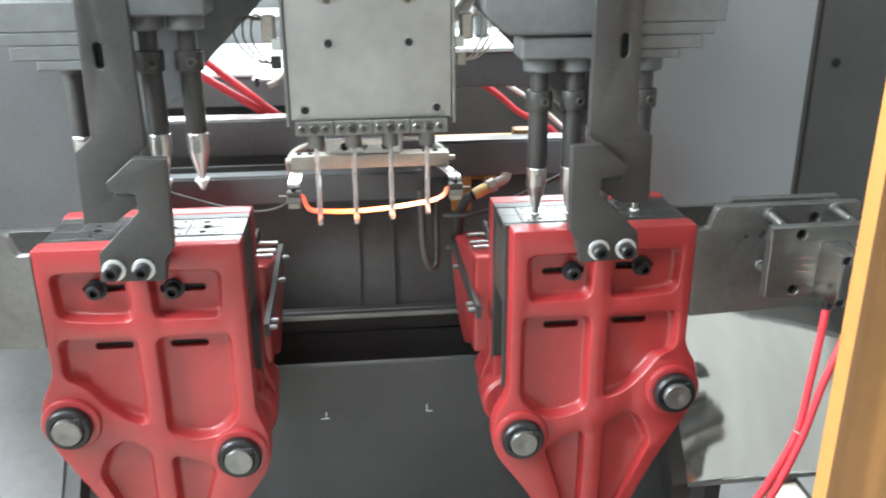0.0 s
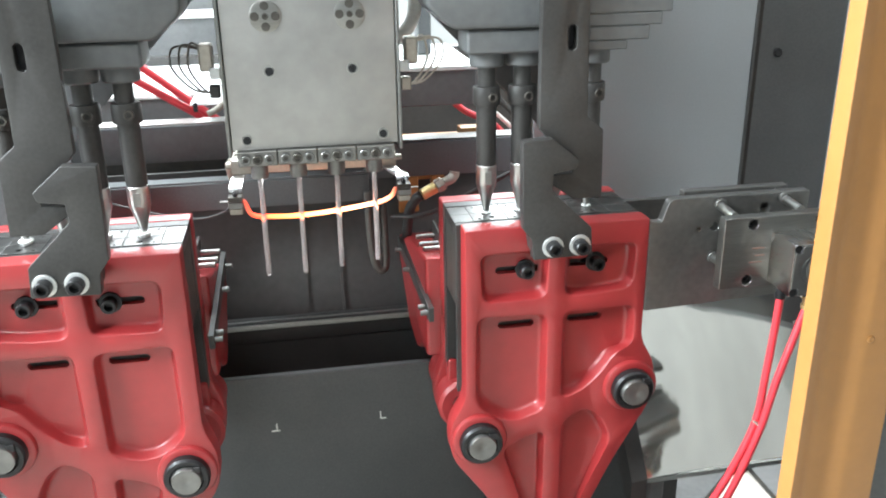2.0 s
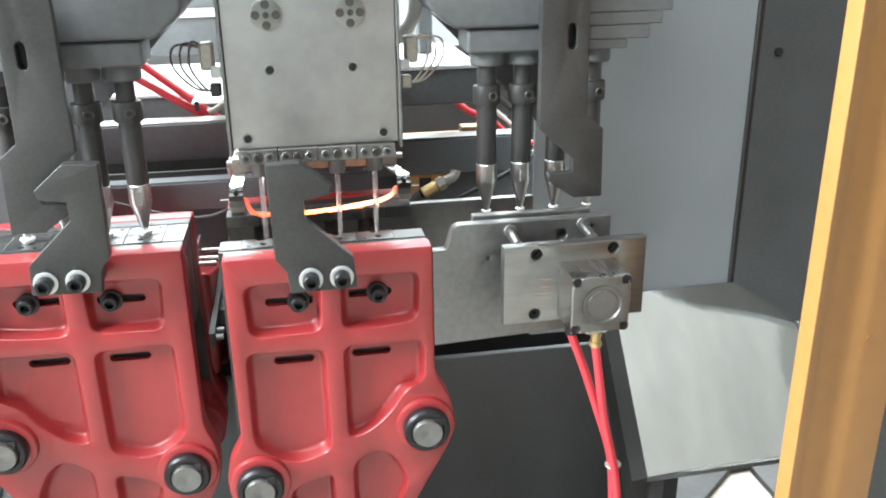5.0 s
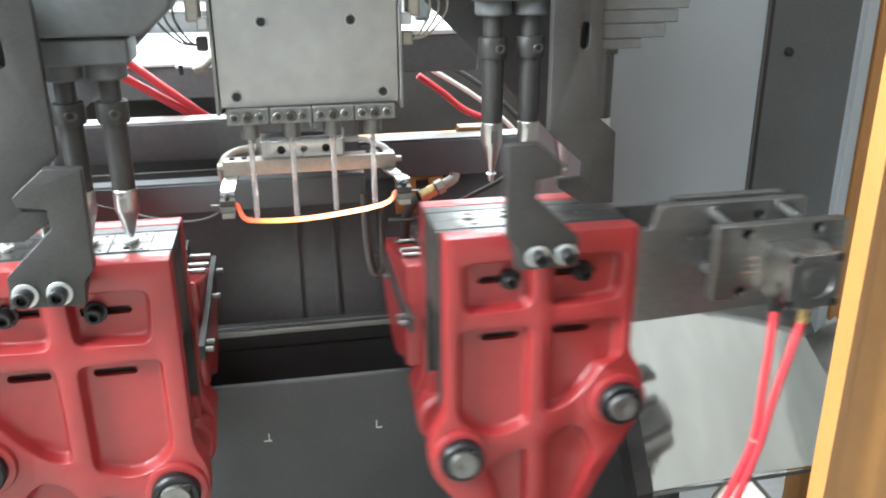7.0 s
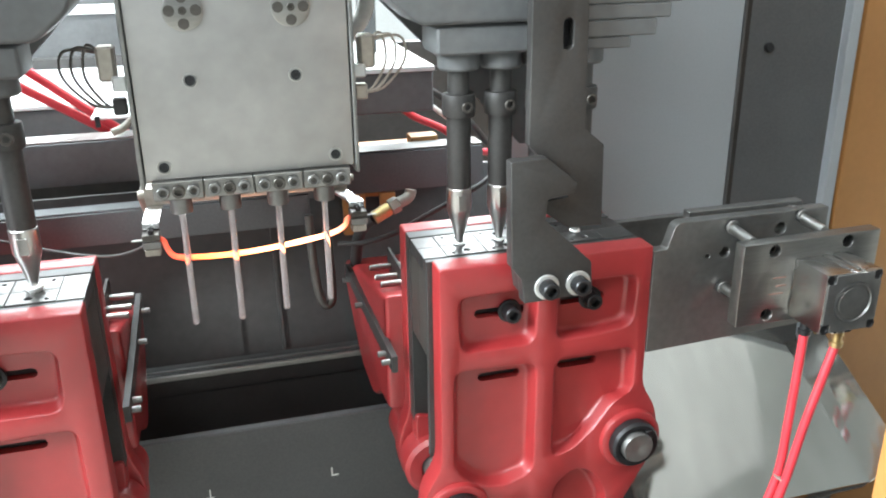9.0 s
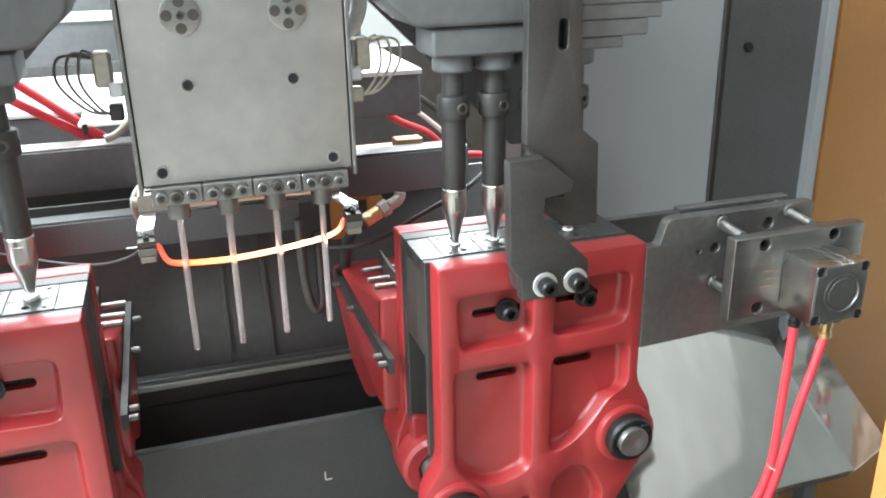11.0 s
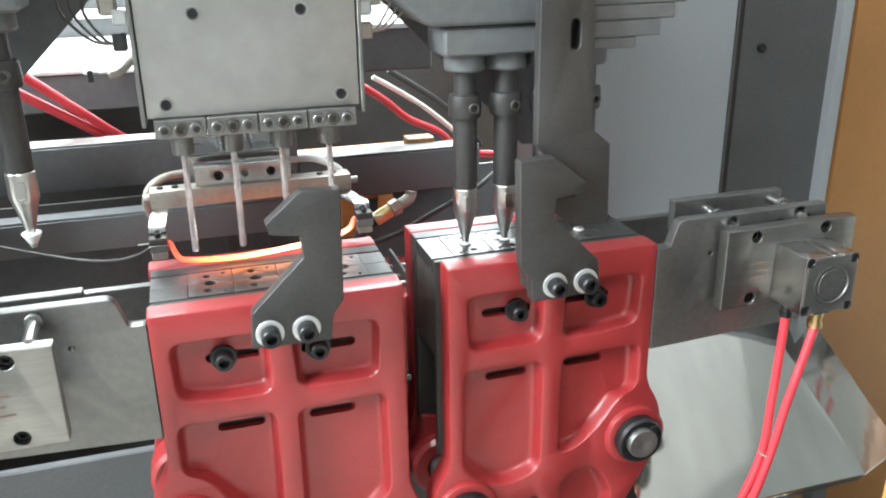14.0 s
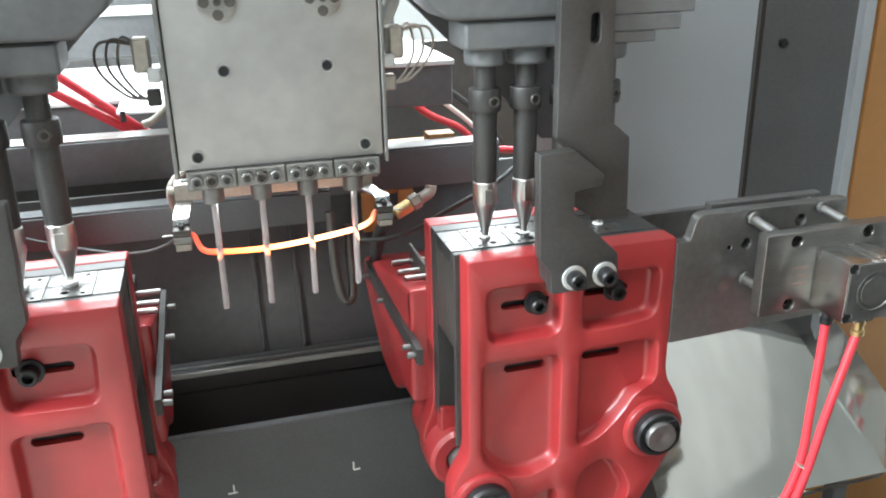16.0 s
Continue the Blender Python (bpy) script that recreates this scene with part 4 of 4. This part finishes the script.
def die_head():
    t = empty("die_head", pose(0, 0, 0), "stainless-clad four-strand extruder die head", "extruder head")
    x0, x1 = 0.064, 0.311
    part("body", box(bmesh.new(), x0, x1, 0.060, 0.230, 1.2315, 1.75, 0.002, seg=2), DIE_STEEL, t, "dull stainless head casing")
    for x in (x0 - 0.0065, x1 + 0.0015):
        part("side_sheet", box(bmesh.new(), x, x + 0.005, 0.057, 0.225, 1.222, 1.75, 0.001), STEEL, t, "thin steel side sheet")
    w = 0.0586
    for k in range(4):
        a = 0.0702 + k * w
        d = part("die_block", box(bmesh.new(), a + 0.0004, a + w - 0.0004, 0.050, 0.120, 1.2085, 1.231, 0.0012), STEEL, t, "ground steel die block")
        for j, x in enumerate((a + 0.012, a + w / 2, a + w - 0.012)):
            part("cap_screw", SCREW_MID, TOOL if j == 1 else PLATE_STEEL, d, "", pose(x, 0.0512, 1.2195))
            part("socket", HEX_SOCKET, TOOL, d, "dark hex socket", pose(x, 0.0470, 1.2195))
        c = a + w / 2 - 0.0005
        part("die_bush", lathe(bmesh.new(), [(0.0090, 1.181), (0.0128, 1.182), (0.0132, 1.184), (0.0132, 1.2083)], Matrix.Translation((c, YP, 0)), 26), PLATE_STEEL, t, "turned steel die bush")
    for x, z in ((0.0865, 1.2465), (0.2885, 1.2465), (0.0865, 1.462), (0.2885, 1.462), (0.127, 1.346), (0.247, 1.346)):
        part("bore_rim", lathe(bmesh.new(), [(0.0085, 0), (0.0085, 0.0012), (0.0068, 0.0012), (0.0062, 0.0002)], Matrix.Translation((x, 0.0600, z)) @ Matrix.Rotation(radians(90), 4, "X"), 22), CHROME, t)
        part("bolt", lathe(bmesh.new(), [(0.0058, 0), (0.0058, 0.0016), (0.003, 0.0016), (0.0028, 0.0006)], Matrix.Translation((x, 0.0600, z)) @ Matrix.Rotation(radians(90), 4, "X"), 16), SCREW, t)
    for x in (0.1275, 0.2465):
        r = part("adjuster_rosette", lathe(bmesh.new(), [(0.0225, 0), (0.0225, 0.0015), (0.0205, 0.0025), (0.002, 0.0025)], Matrix.Translation((x, 0.0598, 1.4235)) @ Matrix.Rotation(radians(90), 4, "X"), 36), STEEL, t, "round steel adjuster flange")
        for u, v in ((0, 0.0145), (0, -0.0145), (0.0145, 0), (-0.0145, 0), (0, 0)):
            part("flange_screw", FLANGE_DISC if (u or v) else SCREW_SMALL, TOOL, r, "", pose(x + u, 0.0578 if (u or v) else 0.0585, 1.4235 + v))
    # clip connectors and lead wires on both flanks
    for s, xb in ((-1, x0 - 0.007), (1, x1 + 0.007)):
        c = part("band_clip", box(bmesh.new(), min(xb, xb + s * 0.016), max(xb, xb + s * 0.016), 0.075, 0.083, 1.335, 1.352, 0.002), WASHER, t, "bright band clip")
        part("connector", box(bmesh.new(), min(xb + s * 0.010, xb + s * 0.030), max(xb + s * 0.010, xb + s * 0.030), 0.084, 0.110, 1.345, 1.385, 0.003), DULL, t, "terminal connector")
        part("terminal", box(bmesh.new(), min(xb + s * 0.004, xb + s * 0.020), max(xb + s * 0.004, xb + s * 0.020), 0.090, 0.104, 1.305, 1.325, 0.002), BLACK if s < 0 else DULL, t)
        for k in range(3):
            q = 0.012 * k
            pts = [(xb + s * 0.022, 0.095 + q * 0.5, 1.375), (xb + s * (0.040 + q), 0.10, 1.385 - q * 0.2), (xb + s * (0.047 + q), 0.105, 1.350), (xb + s * (0.028 + q * 0.6), 0.10, 1.318), (xb + s * 0.012, 0.10, 1.312)]
            part("lead_wire", sweep(bmesh.new(), smooth_path(pts, 7), 0.0017, 7), TOOL if s < 0 else DULL, t, "braided lead wire")
    part("heater_pipe", sweep(bmesh.new(), smooth_path([(0.318, 0.20, 1.36), (0.352, 0.20, 1.39), (0.362, 0.20, 1.43), (0.352, 0.20, 1.50)], 8), 0.011, 14), PALEHOSE, t, "thick pale insulated pipe")
    part("thermocouple", sweep(bmesh.new(), smooth_path([(0.060, 0.20, 1.29), (0.035, 0.20, 1.268), (0.020, 0.20, 1.262)], 6), 0.005, 10), DULL, t, "dull thermocouple lead")
    # sheet platform that carries the head
    part("platform_sheet", box(bmesh.new(), -0.036, 0.0590, 0.450, 0.905, 1.229, 1.234, 0.001), WHITE, t, "white platform sheet")
    part("bench_top", box(bmesh.new(), -0.95, 0.0590, 0.906, 1.50, 1.165, 1.175, 0.002), WHITE, t, "glossy white extruder bench top")
    part("bench_apron", box(bmesh.new(), -0.94, 0.0590, 0.912, 0.94, 1.09, 1.1645, 0.002), DARK, t, "dark bench apron")
    part("bench_rib", box(bmesh.new(), 0.0595, 0.10, 0.801, 1.49, 1.12, 1.20, 0.002), DARK, t)
    part("sheet_clip", box(bmesh.new(), -0.030, -0.022, 0.444, 0.4495, 1.218, 1.236, 0.001), SCREW, t)
    part("platform_sheet", box(bmesh.new(), 0.320, 0.520, 0.45, 0.80, 1.276, 1.284, 0.001), WHITE, t, "white platform sheet")
    part("platform_beam", box(bmesh.new(), 0.320, 0.520, 0.46, 0.80, 1.205, 1.275, 0.003), DARK, t, "dark platform beam")
    part("platform_post", box(bmesh.new(), 0.425, 0.455, 0.62, 0.66, 1.285, 1.45, 0.003), DARK, t)
    part("platform_arm", box(bmesh.new(), 0.06, 0.32, 0.30, 0.80, 1.20, 1.26, 0.003), DARK, t, "dark platform arm")
    part("neck", rod(bmesh.new(), (0.187, 0.231, 1.50), (0.187, 0.80, 1.50), 0.06, 24), DULL, t, "extruder neck")
    return t


head = die_head()


def rear_cabinet():
    t = empty("extruder_cabinet", pose(0, 0, 0), "dark painted extruder cabinet behind the white bench", "machine cabinet")
    part("body", box(bmesh.new(), -1.05, 0.05, 1.505, 2.05, 0.0, 1.45, 0.006, seg=2), DARK, t)
    part("door_seam", box(bmesh.new(), -0.402, -0.398, 1.5030, 1.5048, 1.19, 1.44), BLACK, t)
    part("top_trim", box(bmesh.new(), -1.05, 0.05, 1.490, 1.5045, 1.298, 1.322, 0.002), WHITE, t, "white trim strip")


rear_cabinet()

DIE_X = [HEAD_X + 0.0702 + 0.0586 * (k + 0.5) - 0.0005 for k in range(4)]
TUBE = [finish(lathe(bmesh.new(), [(0.0034, 0), (0.0040, 0.001), (0.0039, 0.13), (0.0042, 0.27)], None, 14)) for _ in range(1)][0]
strands = []
for k, x in enumerate(DIE_X):
    p = part("resin_strand", TUBE, MELT)
    p.matrix_basis = pose(x, YP, 1.0)
    tagged(p, "hot translucent resin strand hanging from the die", "plastic strand", "resin strands")
    strands.append(p)


# ---- hot wire cutter ----
def strap(pts, half, thick):
    """A bent flat strip through a short list of points, its width along x."""
    bm = bmesh.new()
    pts = smooth_path(pts, 4)
    rings = []
    for k, q in enumerate(pts):
        d = (pts[min(k + 1, len(pts) - 1)] - pts[max(k - 1, 0)]).normalized()
        n = Vector((0, -d.z, d.y)).normalized() * thick / 2
        w = Vector((half, 0, 0))
        rings.append([bm.verts.new(q + u) for u in (-w - n, w - n, w + n, -w + n)])
    for a, b in zip(rings, rings[1:]):
        bridge(bm, a, b)
    bm.faces.new(rings[0])
    bm.faces.new(rings[-1])
    return bm


def wire_cutter():
    t = empty("wire_cutter", pose(0, 0, 0), "hot wire cutter with a glowing bowed wire", "hot wire cutter")
    part("cross_bar", box(bmesh.new(), 0.046, 0.325, 0.222, 0.254, 1.152, 1.176, 0.002, seg=2), DULL, t, "dull steel cross bar")
    for x in (0.060, 0.080, 0.282, 0.302):
        part("bar_screw", lathe(bmesh.new(), [(0.0045, 1.1762), (0.0045, 1.1785), (0.002, 1.1785)], Matrix.Translation((x, 0.238, 0)), 14), SCREW, t)
    part("end_stop", rod(bmesh.new(), (0.0455, 0.238, 1.163), (0.036, 0.238, 1.163), 0.007, 14, chamfer=0.001), DULL, t)
    part("end_stop", rod(bmesh.new(), (0.3255, 0.238, 1.163), (0.337, 0.238, 1.163), 0.005, 14, chamfer=0.001), DULL, t)
    blk = part("mount_block", cut_plate([round_loop([(0.108, 1.1765), (0.240, 1.1765), (0.240, 1.2045), (0.108, 1.2045)], 0.001, 2), circle(0.140, 1.190, 0.0065), circle(0.176, 1.190, 0.0050), circle(0.212, 1.190, 0.0065)], 0.228, 0.256, 0.001), ALU, t, "drilled aluminium mount block")
    for x in (0.140, 0.212):
        part("cap_screw", SCREW_MID, SCREW, blk, "", pose(x, 0.240, 1.190))
    for x in (0.136, 0.176, 0.216):
        part("push_rod", rod(bmesh.new(), (x, 0.2565, 1.190), (x, 0.40, 1.190), 0.006, 14), CHROME, t)
    for s, xa, xb in ((-1, 0.058, 0.052), (1, 0.313, 0.330)):
        zc = 1.119 if s < 0 else 1.124
        part("arm", strap([(xa, 0.246, 1.1515), (xa, 0.220, 1.1505), ((xa + xb) / 2, 0.204, 1.146), (xb, 0.186, zc + 0.020), (xb, 0.176, zc + 0.0135)], 0.0105, 0.0032), ALU, t, "bright flat steel arm")
        c = part("wire_clamp", box(bmesh.new(), xb - 0.012, xb + 0.012, 0.158, 0.180, zc - 0.008, zc + 0.002, 0.001), PLATE_STEEL, t, "steel wire clamp")
        part("clamp_jaw", box(bmesh.new(), xb - 0.0115, xb + 0.0115, 0.157, 0.181, zc + 0.0035, zc + 0.012, 0.001), TOOL, t)
        part("clamp_base", box(bmesh.new(), xb - 0.010, xb + 0.010, 0.159, 0.179, zc - 0.018, zc - 0.0085, 0.001), DULL, t, "pale brass clamp base")
        for y in (0.163, 0.175):
            part("clamp_screw", lathe(bmesh.new(), [(0.0038, zc + 0.012), (0.0038, zc + 0.018), (0.0022, zc + 0.018), (0.002, zc + 0.015)], Matrix.Translation((xb, y, 0)), 12), SCREW, t)
        part("wire_end", box(bmesh.new(), min(xb + s * 0.0125, xb + s * 0.026), max(xb + s * 0.0125, xb + s * 0.026), 0.166, 0.171, zc + 0.0022, zc + 0.0033), STEEL, t)
    pts = [(0.0585, 0.168, 1.122), (0.0665, 0.164, 1.121), (0.0705, 0.158, 1.112), (0.076, 0.153, 1.1035), (0.088, 0.151, 1.099), (0.125, 0.150, 1.0965), (0.165, 0.150, 1.0965), (0.215, 0.151, 1.100), (0.262, 0.154, 1.105), (0.292, 0.157, 1.1095), (0.309, 0.160, 1.117), (0.314, 0.164, 1.1245), (0.3175, 0.168, 1.1265)]
    part("hot_wire", sweep(bmesh.new(), smooth_path(pts, 5), 0.0035, 10), GLOW, t, "glowing orange resistance wire")
    return t


cutter = wire_cutter()


def cutter_cylinder():
    t = empty("cutter_cylinder", pose(0, 0, 0), "aluminium twin-rod cylinder behind the wire cutter", "air cylinder")
    bm = cut_plate([round_loop([(0.102, 1.168), (0.250, 1.168), (0.250, 1.206), (0.102, 1.206)], 0.001, 2), circle(0.136, 1.190, 0.0075), circle(0.176, 1.190, 0.0075), circle(0.216, 1.190, 0.0075)], 0.284, 0.304, 0.001)
    part("front_flange", bm, ALU, t)
    bm = bmesh.new()
    for a, b in ((0.106, 0.150), (0.154, 0.198), (0.202, 0.246)):
        box(bm, a, b, 0.3045, 0.44, 1.172, 1.203, 0.002)
    part("barrel", bm, ALU, t, "ribbed aluminium barrel")
    part("carrier", box(bmesh.new(), 0.110, 0.242, 0.44, 0.52, 1.120, 1.171, 0.002), DARK, t)
    part("hose", sweep(bmesh.new(), smooth_path([(0.252, 0.30, 1.185), (0.285, 0.29, 1.186), (0.315, 0.27, 1.176), (0.330, 0.26, 1.158)], 8), 0.005, 10), PALEHOSE, t, "pale hose")
    part("hose", sweep(bmesh.new(), smooth_path([(0.102, 0.33, 1.172), (0.070, 0.32, 1.170), (0.048, 0.30, 1.162), (0.040, 0.30, 1.14), (0.045, 0.33, 1.10)], 8), 0.006, 10), DULL, t, "dull braided hose")


cutter_cylinder()


# ---- hoses, cables, small fittings behind ----
def loose_tube(name, pts, r, mat, label, category, n=8):
    p = part(name, sweep(bmesh.new(), smooth_path(pts, n), r, 12), mat)
    tagged(p, label, category)


loose_tube("air_hose", [(-0.42, 0.70, 1.497), (-0.28, 0.70, 1.379), (-0.151, 0.70, 1.270), (-0.042, 0.70, 1.178), (0.010, 0.70, 1.134), (0.035, 0.70, 1.08)], 0.0085, HOSE, "red air hose slanting down behind the beam", "hose")
loose_tube("air_hose", [(-0.42, 0.70, 1.415), (-0.28, 0.70, 1.320), (-0.167, 0.70, 1.243), (-0.046, 0.705, 1.161), (-0.010, 0.71, 1.130), (0.010, 0.71, 1.08)], 0.0085, HOSE, "red air hose running beside another behind the beam", "hose")
loose_tube("air_hose", [(0.46, 0.80, 1.205), (0.515, 0.80, 1.166), (0.566, 0.80, 1.123), (0.635, 0.80, 1.088), (0.687, 0.80, 1.042), (0.764, 0.80, 1.027), (0.86, 0.80, 1.02)], 0.0078, HOSE, "red air hose curving behind the blow pins", "hose")
loose_tube("pale_hose", [(0.50, 0.84, 1.21), (0.55, 0.84, 1.180), (0.61, 0.84, 1.140), (0.67, 0.84, 1.090), (0.72, 0.84, 1.04)], 0.0055, PALEHOSE, "pale hose behind the blow pins", "hose")
loose_tube("black_hose", [(0.545, 0.88, 1.215), (0.60, 0.88, 1.180), (0.67, 0.88, 1.130), (0.73, 0.88, 1.07), (0.76, 0.88, 1.03)], 0.007, BLACK, "black hose beside the pale hose", "hose")
loose_tube("drag_chain", [(0.296, 0.48, 1.03), (0.298, 0.47, 0.93), (0.306, 0.46, 0.872), (0.320, 0.46, 0.862), (0.328, 0.47, 0.885), (0.328, 0.49, 1.0)], 0.008, TOOL, "brown-black corrugated cable loop hanging behind the cutter", "cable")
loose_tube("black_cable", [(0.34, 0.44, 0.985), (0.386, 0.42, 0.990), (0.443, 0.42, 1.003), (0.49, 0.42, 1.026), (0.559, 0.42, 1.058), (0.60, 0.42, 1.079), (0.64, 0.44, 1.10)], 0.0045, BLACK, "thin black cable rising behind the blow pins", "cable")


def yellow_hanger():
    t = empty("yellow_bracket", pose(0, 0, 0), "yellow painted bracket hanging under the cross beam", "bracket")
    part("bracket_plate", box(bmesh.new(), 0.375, 0.420, 0.600, 0.608, 0.940, 1.0215, 0.002), YELLOW, t)
    part("bracket_ear", box(bmesh.new(), 0.448, 0.480, 0.600, 0.608, 0.982, 1.0215, 0.006, seg=2), YELLOW, t)
    part("bracket_foot", box(bmesh.new(), 0.375, 0.480, 0.6085, 0.650, 1.012, 1.0215, 0.002), YELLOW, t)


yellow_hanger()


def hose_elbow(x0, s, z, label):
    t = empty("hose_elbow", pose(x0, 0.40, z), label, "hose fitting", "hose elbows")
    part("ferrule", rod(bmesh.new(), (0, 0, 0), (s * 0.030, 0.004, 0.014), 0.012, 18, chamfer=0.002), BRASS, t, "brass ferrule")
    part("nut", rod(bmesh.new(), (s * 0.0305, 0.004, 0.0142), (s * 0.045, 0.006, 0.021), 0.0145, 6, chamfer=0.001), DULL, t)
    part("elbow", sweep(bmesh.new(), smooth_path([(s * 0.0455, 0.006, 0.0212), (s * 0.060, 0.010, 0.026), (s * 0.068, 0.014, 0.032), (s * 0.070, 0.016, 0.040)], 5), 0.010, 12), DULL, t)
    part("hose_tail", sweep(bmesh.new(), smooth_path([(-s * 0.0005, 0, 0), (-s * 0.012, 0.01, -0.012), (-s * 0.02, 0.05, -0.05), (-s * 0.02, 0.10, -0.12)], 6), 0.0105, 12), BLACK, t, "black rubber hose tail")


hose_elbow(0.398, 1, 1.040, "brass hose elbow behind the die head")
loose_tube("thin_lead", [(0.040, 0.26, 1.085), (0.020, 0.30, 1.062), (-0.020, 0.36, 1.035), (-0.075, 0.42, 1.020), (-0.16, 0.46, 1.030), (-0.26, 0.50, 1.05)], 0.0022, BLACK, "thin black lead sagging behind the wire clamp", "cable")


# ---- movements ----
def keyed(ob, rows):
    walk(ob, [(t, m) for t, m in rows])


def motions():
    ur = [(0, 1), (3.9, 1), (4.05, 1), (4.2, 0.962), (4.3, 0.695), (4.4, 0.368), (4.5, 0.109), (4.6, 0.008), (4.7, 0), (6.6, 0), (6.7, 0.174), (6.8, 0.463), (6.9, 0.687), (7.0, 0.902), (7.1, 0.986), (7.2, 1), (16, 1)]
    ul = [(0, 1), (11.5, 1), (11.6, 0.973), (11.7, 0.711), (11.8, 0.460), (11.9, 0.200), (12.0, 0.006), (12.1, 0), (14.0, 0.004), (14.1, 0.199), (14.2, 0.422), (14.3, 0.738), (14.4, 0.913), (14.5, 0.984), (14.6, 1), (16, 1)]
    keyed(clamp_r, [(t, pose(XC + TRAVEL * u, 0, 0)) for t, u in ur])
    keyed(clamp_l, [(t, pose(XC + 0.006 - (TRAVEL + 0.006) * u, 0, -0.011 * (1 - u))) for t, u in ul])
    open_r = [(0, 0), (3.8, 0), (3.9, 0.014), (4.0, 0.037), (4.2, 0.070), (4.35, 0.079), (4.7, 0.079), (4.9, 0.070), (5.1, 0.044), (5.3, 0.012), (5.45, 0), (16, 0)]
    open_l = [(0, 0), (11.15, 0), (11.3, 0.040), (11.5, 0.074), (11.7, 0.083), (12.0, 0.082), (12.3, 0.076), (12.5, 0.067), (12.7, 0.018), (12.85, 0), (16, 0)]
    eject = [(0, 0), (13.5, 0), (13.7, 0.042), (14.65, 0.042), (14.9, 0.0), (16, 0)]
    for fr, bk, ej, op in ((front_r, back_r, eject_r, open_r), (front_l, back_l, eject_l, open_l)):
        keyed(fr, [(t, pose(0, -d, 0)) for t, d in op])
        keyed(bk, [(t, pose(0, d, 0)) for t, d in op])
        if ej is eject_r:
            keyed(ej, [(t, pose(0, -d, 0)) for t, d in op[:-1]] + [(t, pose(0, d, 0)) for t, d in eject[1:]])
        else:
            keyed(ej, [(t, pose(0, -d, 0)) for t, d in op])
    # the hoses swing as the clamps carry them
    for hs, us, sgn in ((hoses_r, ur, -1), (hoses_l, ul, 1)):
        for h, c in hs:
            keyed(h, [(t, pose(c.x, c.y, c.z, 0, sgn * 26 * (1 - u), 0)) for t, u in us])
    up = 0.0705
    keyed(unit_r, [(t, pose(XR, 0, d)) for t, d in ((0, 0), (5.4, 0), (5.65, up), (7.55, up), (7.7, 0.058), (7.9, 0.004), (8.0, 0), (16, 0))])
    keyed(unit_l, [(t, pose(XL, 0, d)) for t, d in ((0, up + 0.003), (0.15, 0.066), (0.4, 0.006), (0.5, 0), (12.7, 0), (12.95, up + 0.003), (14.9, up + 0.003), (15.05, 0.064), (15.3, 0.006), (15.4, 0), (16, 0))])
    hz = [(0, 0.043), (0.5, 0.024), (1.0, 0.008), (1.4, 0), (5.5, 0), (5.6, 0.018), (5.8, 0.072), (6.0, 0.085), (6.3, 0.085), (6.5, 0.082), (7.0, 0.063), (7.5, 0.045), (8.0, 0.026), (8.5, 0.009), (9.0, 0), (12.9, 0), (13.0, 0.021), (13.2, 0.072), (13.4, 0.083), (13.5, 0.083), (14.0, 0.077), (14.5, 0.060), (15.0, 0.041), (15.5, 0.021), (16.0, 0.006)]
    keyed(head, [(t, pose(HEAD_X, 0, d)) for t, d in hz])
    keyed(cutter, [(t, pose(HEAD_X, d, 0)) for t, d in ((0, 0), (5.62, 0), (5.75, -0.095), (6.05, -0.102), (6.2, -0.045), (6.3, -0.012), (6.4, 0), (13.05, 0), (13.18, -0.096), (13.5, -0.103), (13.65, -0.05), (13.8, -0.018), (13.95, 0), (16, 0))])
    ends = [(0, 1.095), (1.5, 1.031), (3.5, 1.003), (4.2, 0.993), (5.65, 0.972), (5.75, 1.165), (6.4, 1.142), (7.0, 1.122), (7.5, 1.095), (8.5, 1.047), (9.0, 1.029), (11.5, 0.994), (13.1, 0.972), (13.2, 1.168), (13.5, 1.157), (14.5, 1.114), (16, 1.042)]
    for p, x, d in zip(strands, DIE_X, (0.0, 0.000, 0.006, 0.013)):
        keyed(p, [(t, pose(x, YP, z + d)) for t, z in ends])


motions()
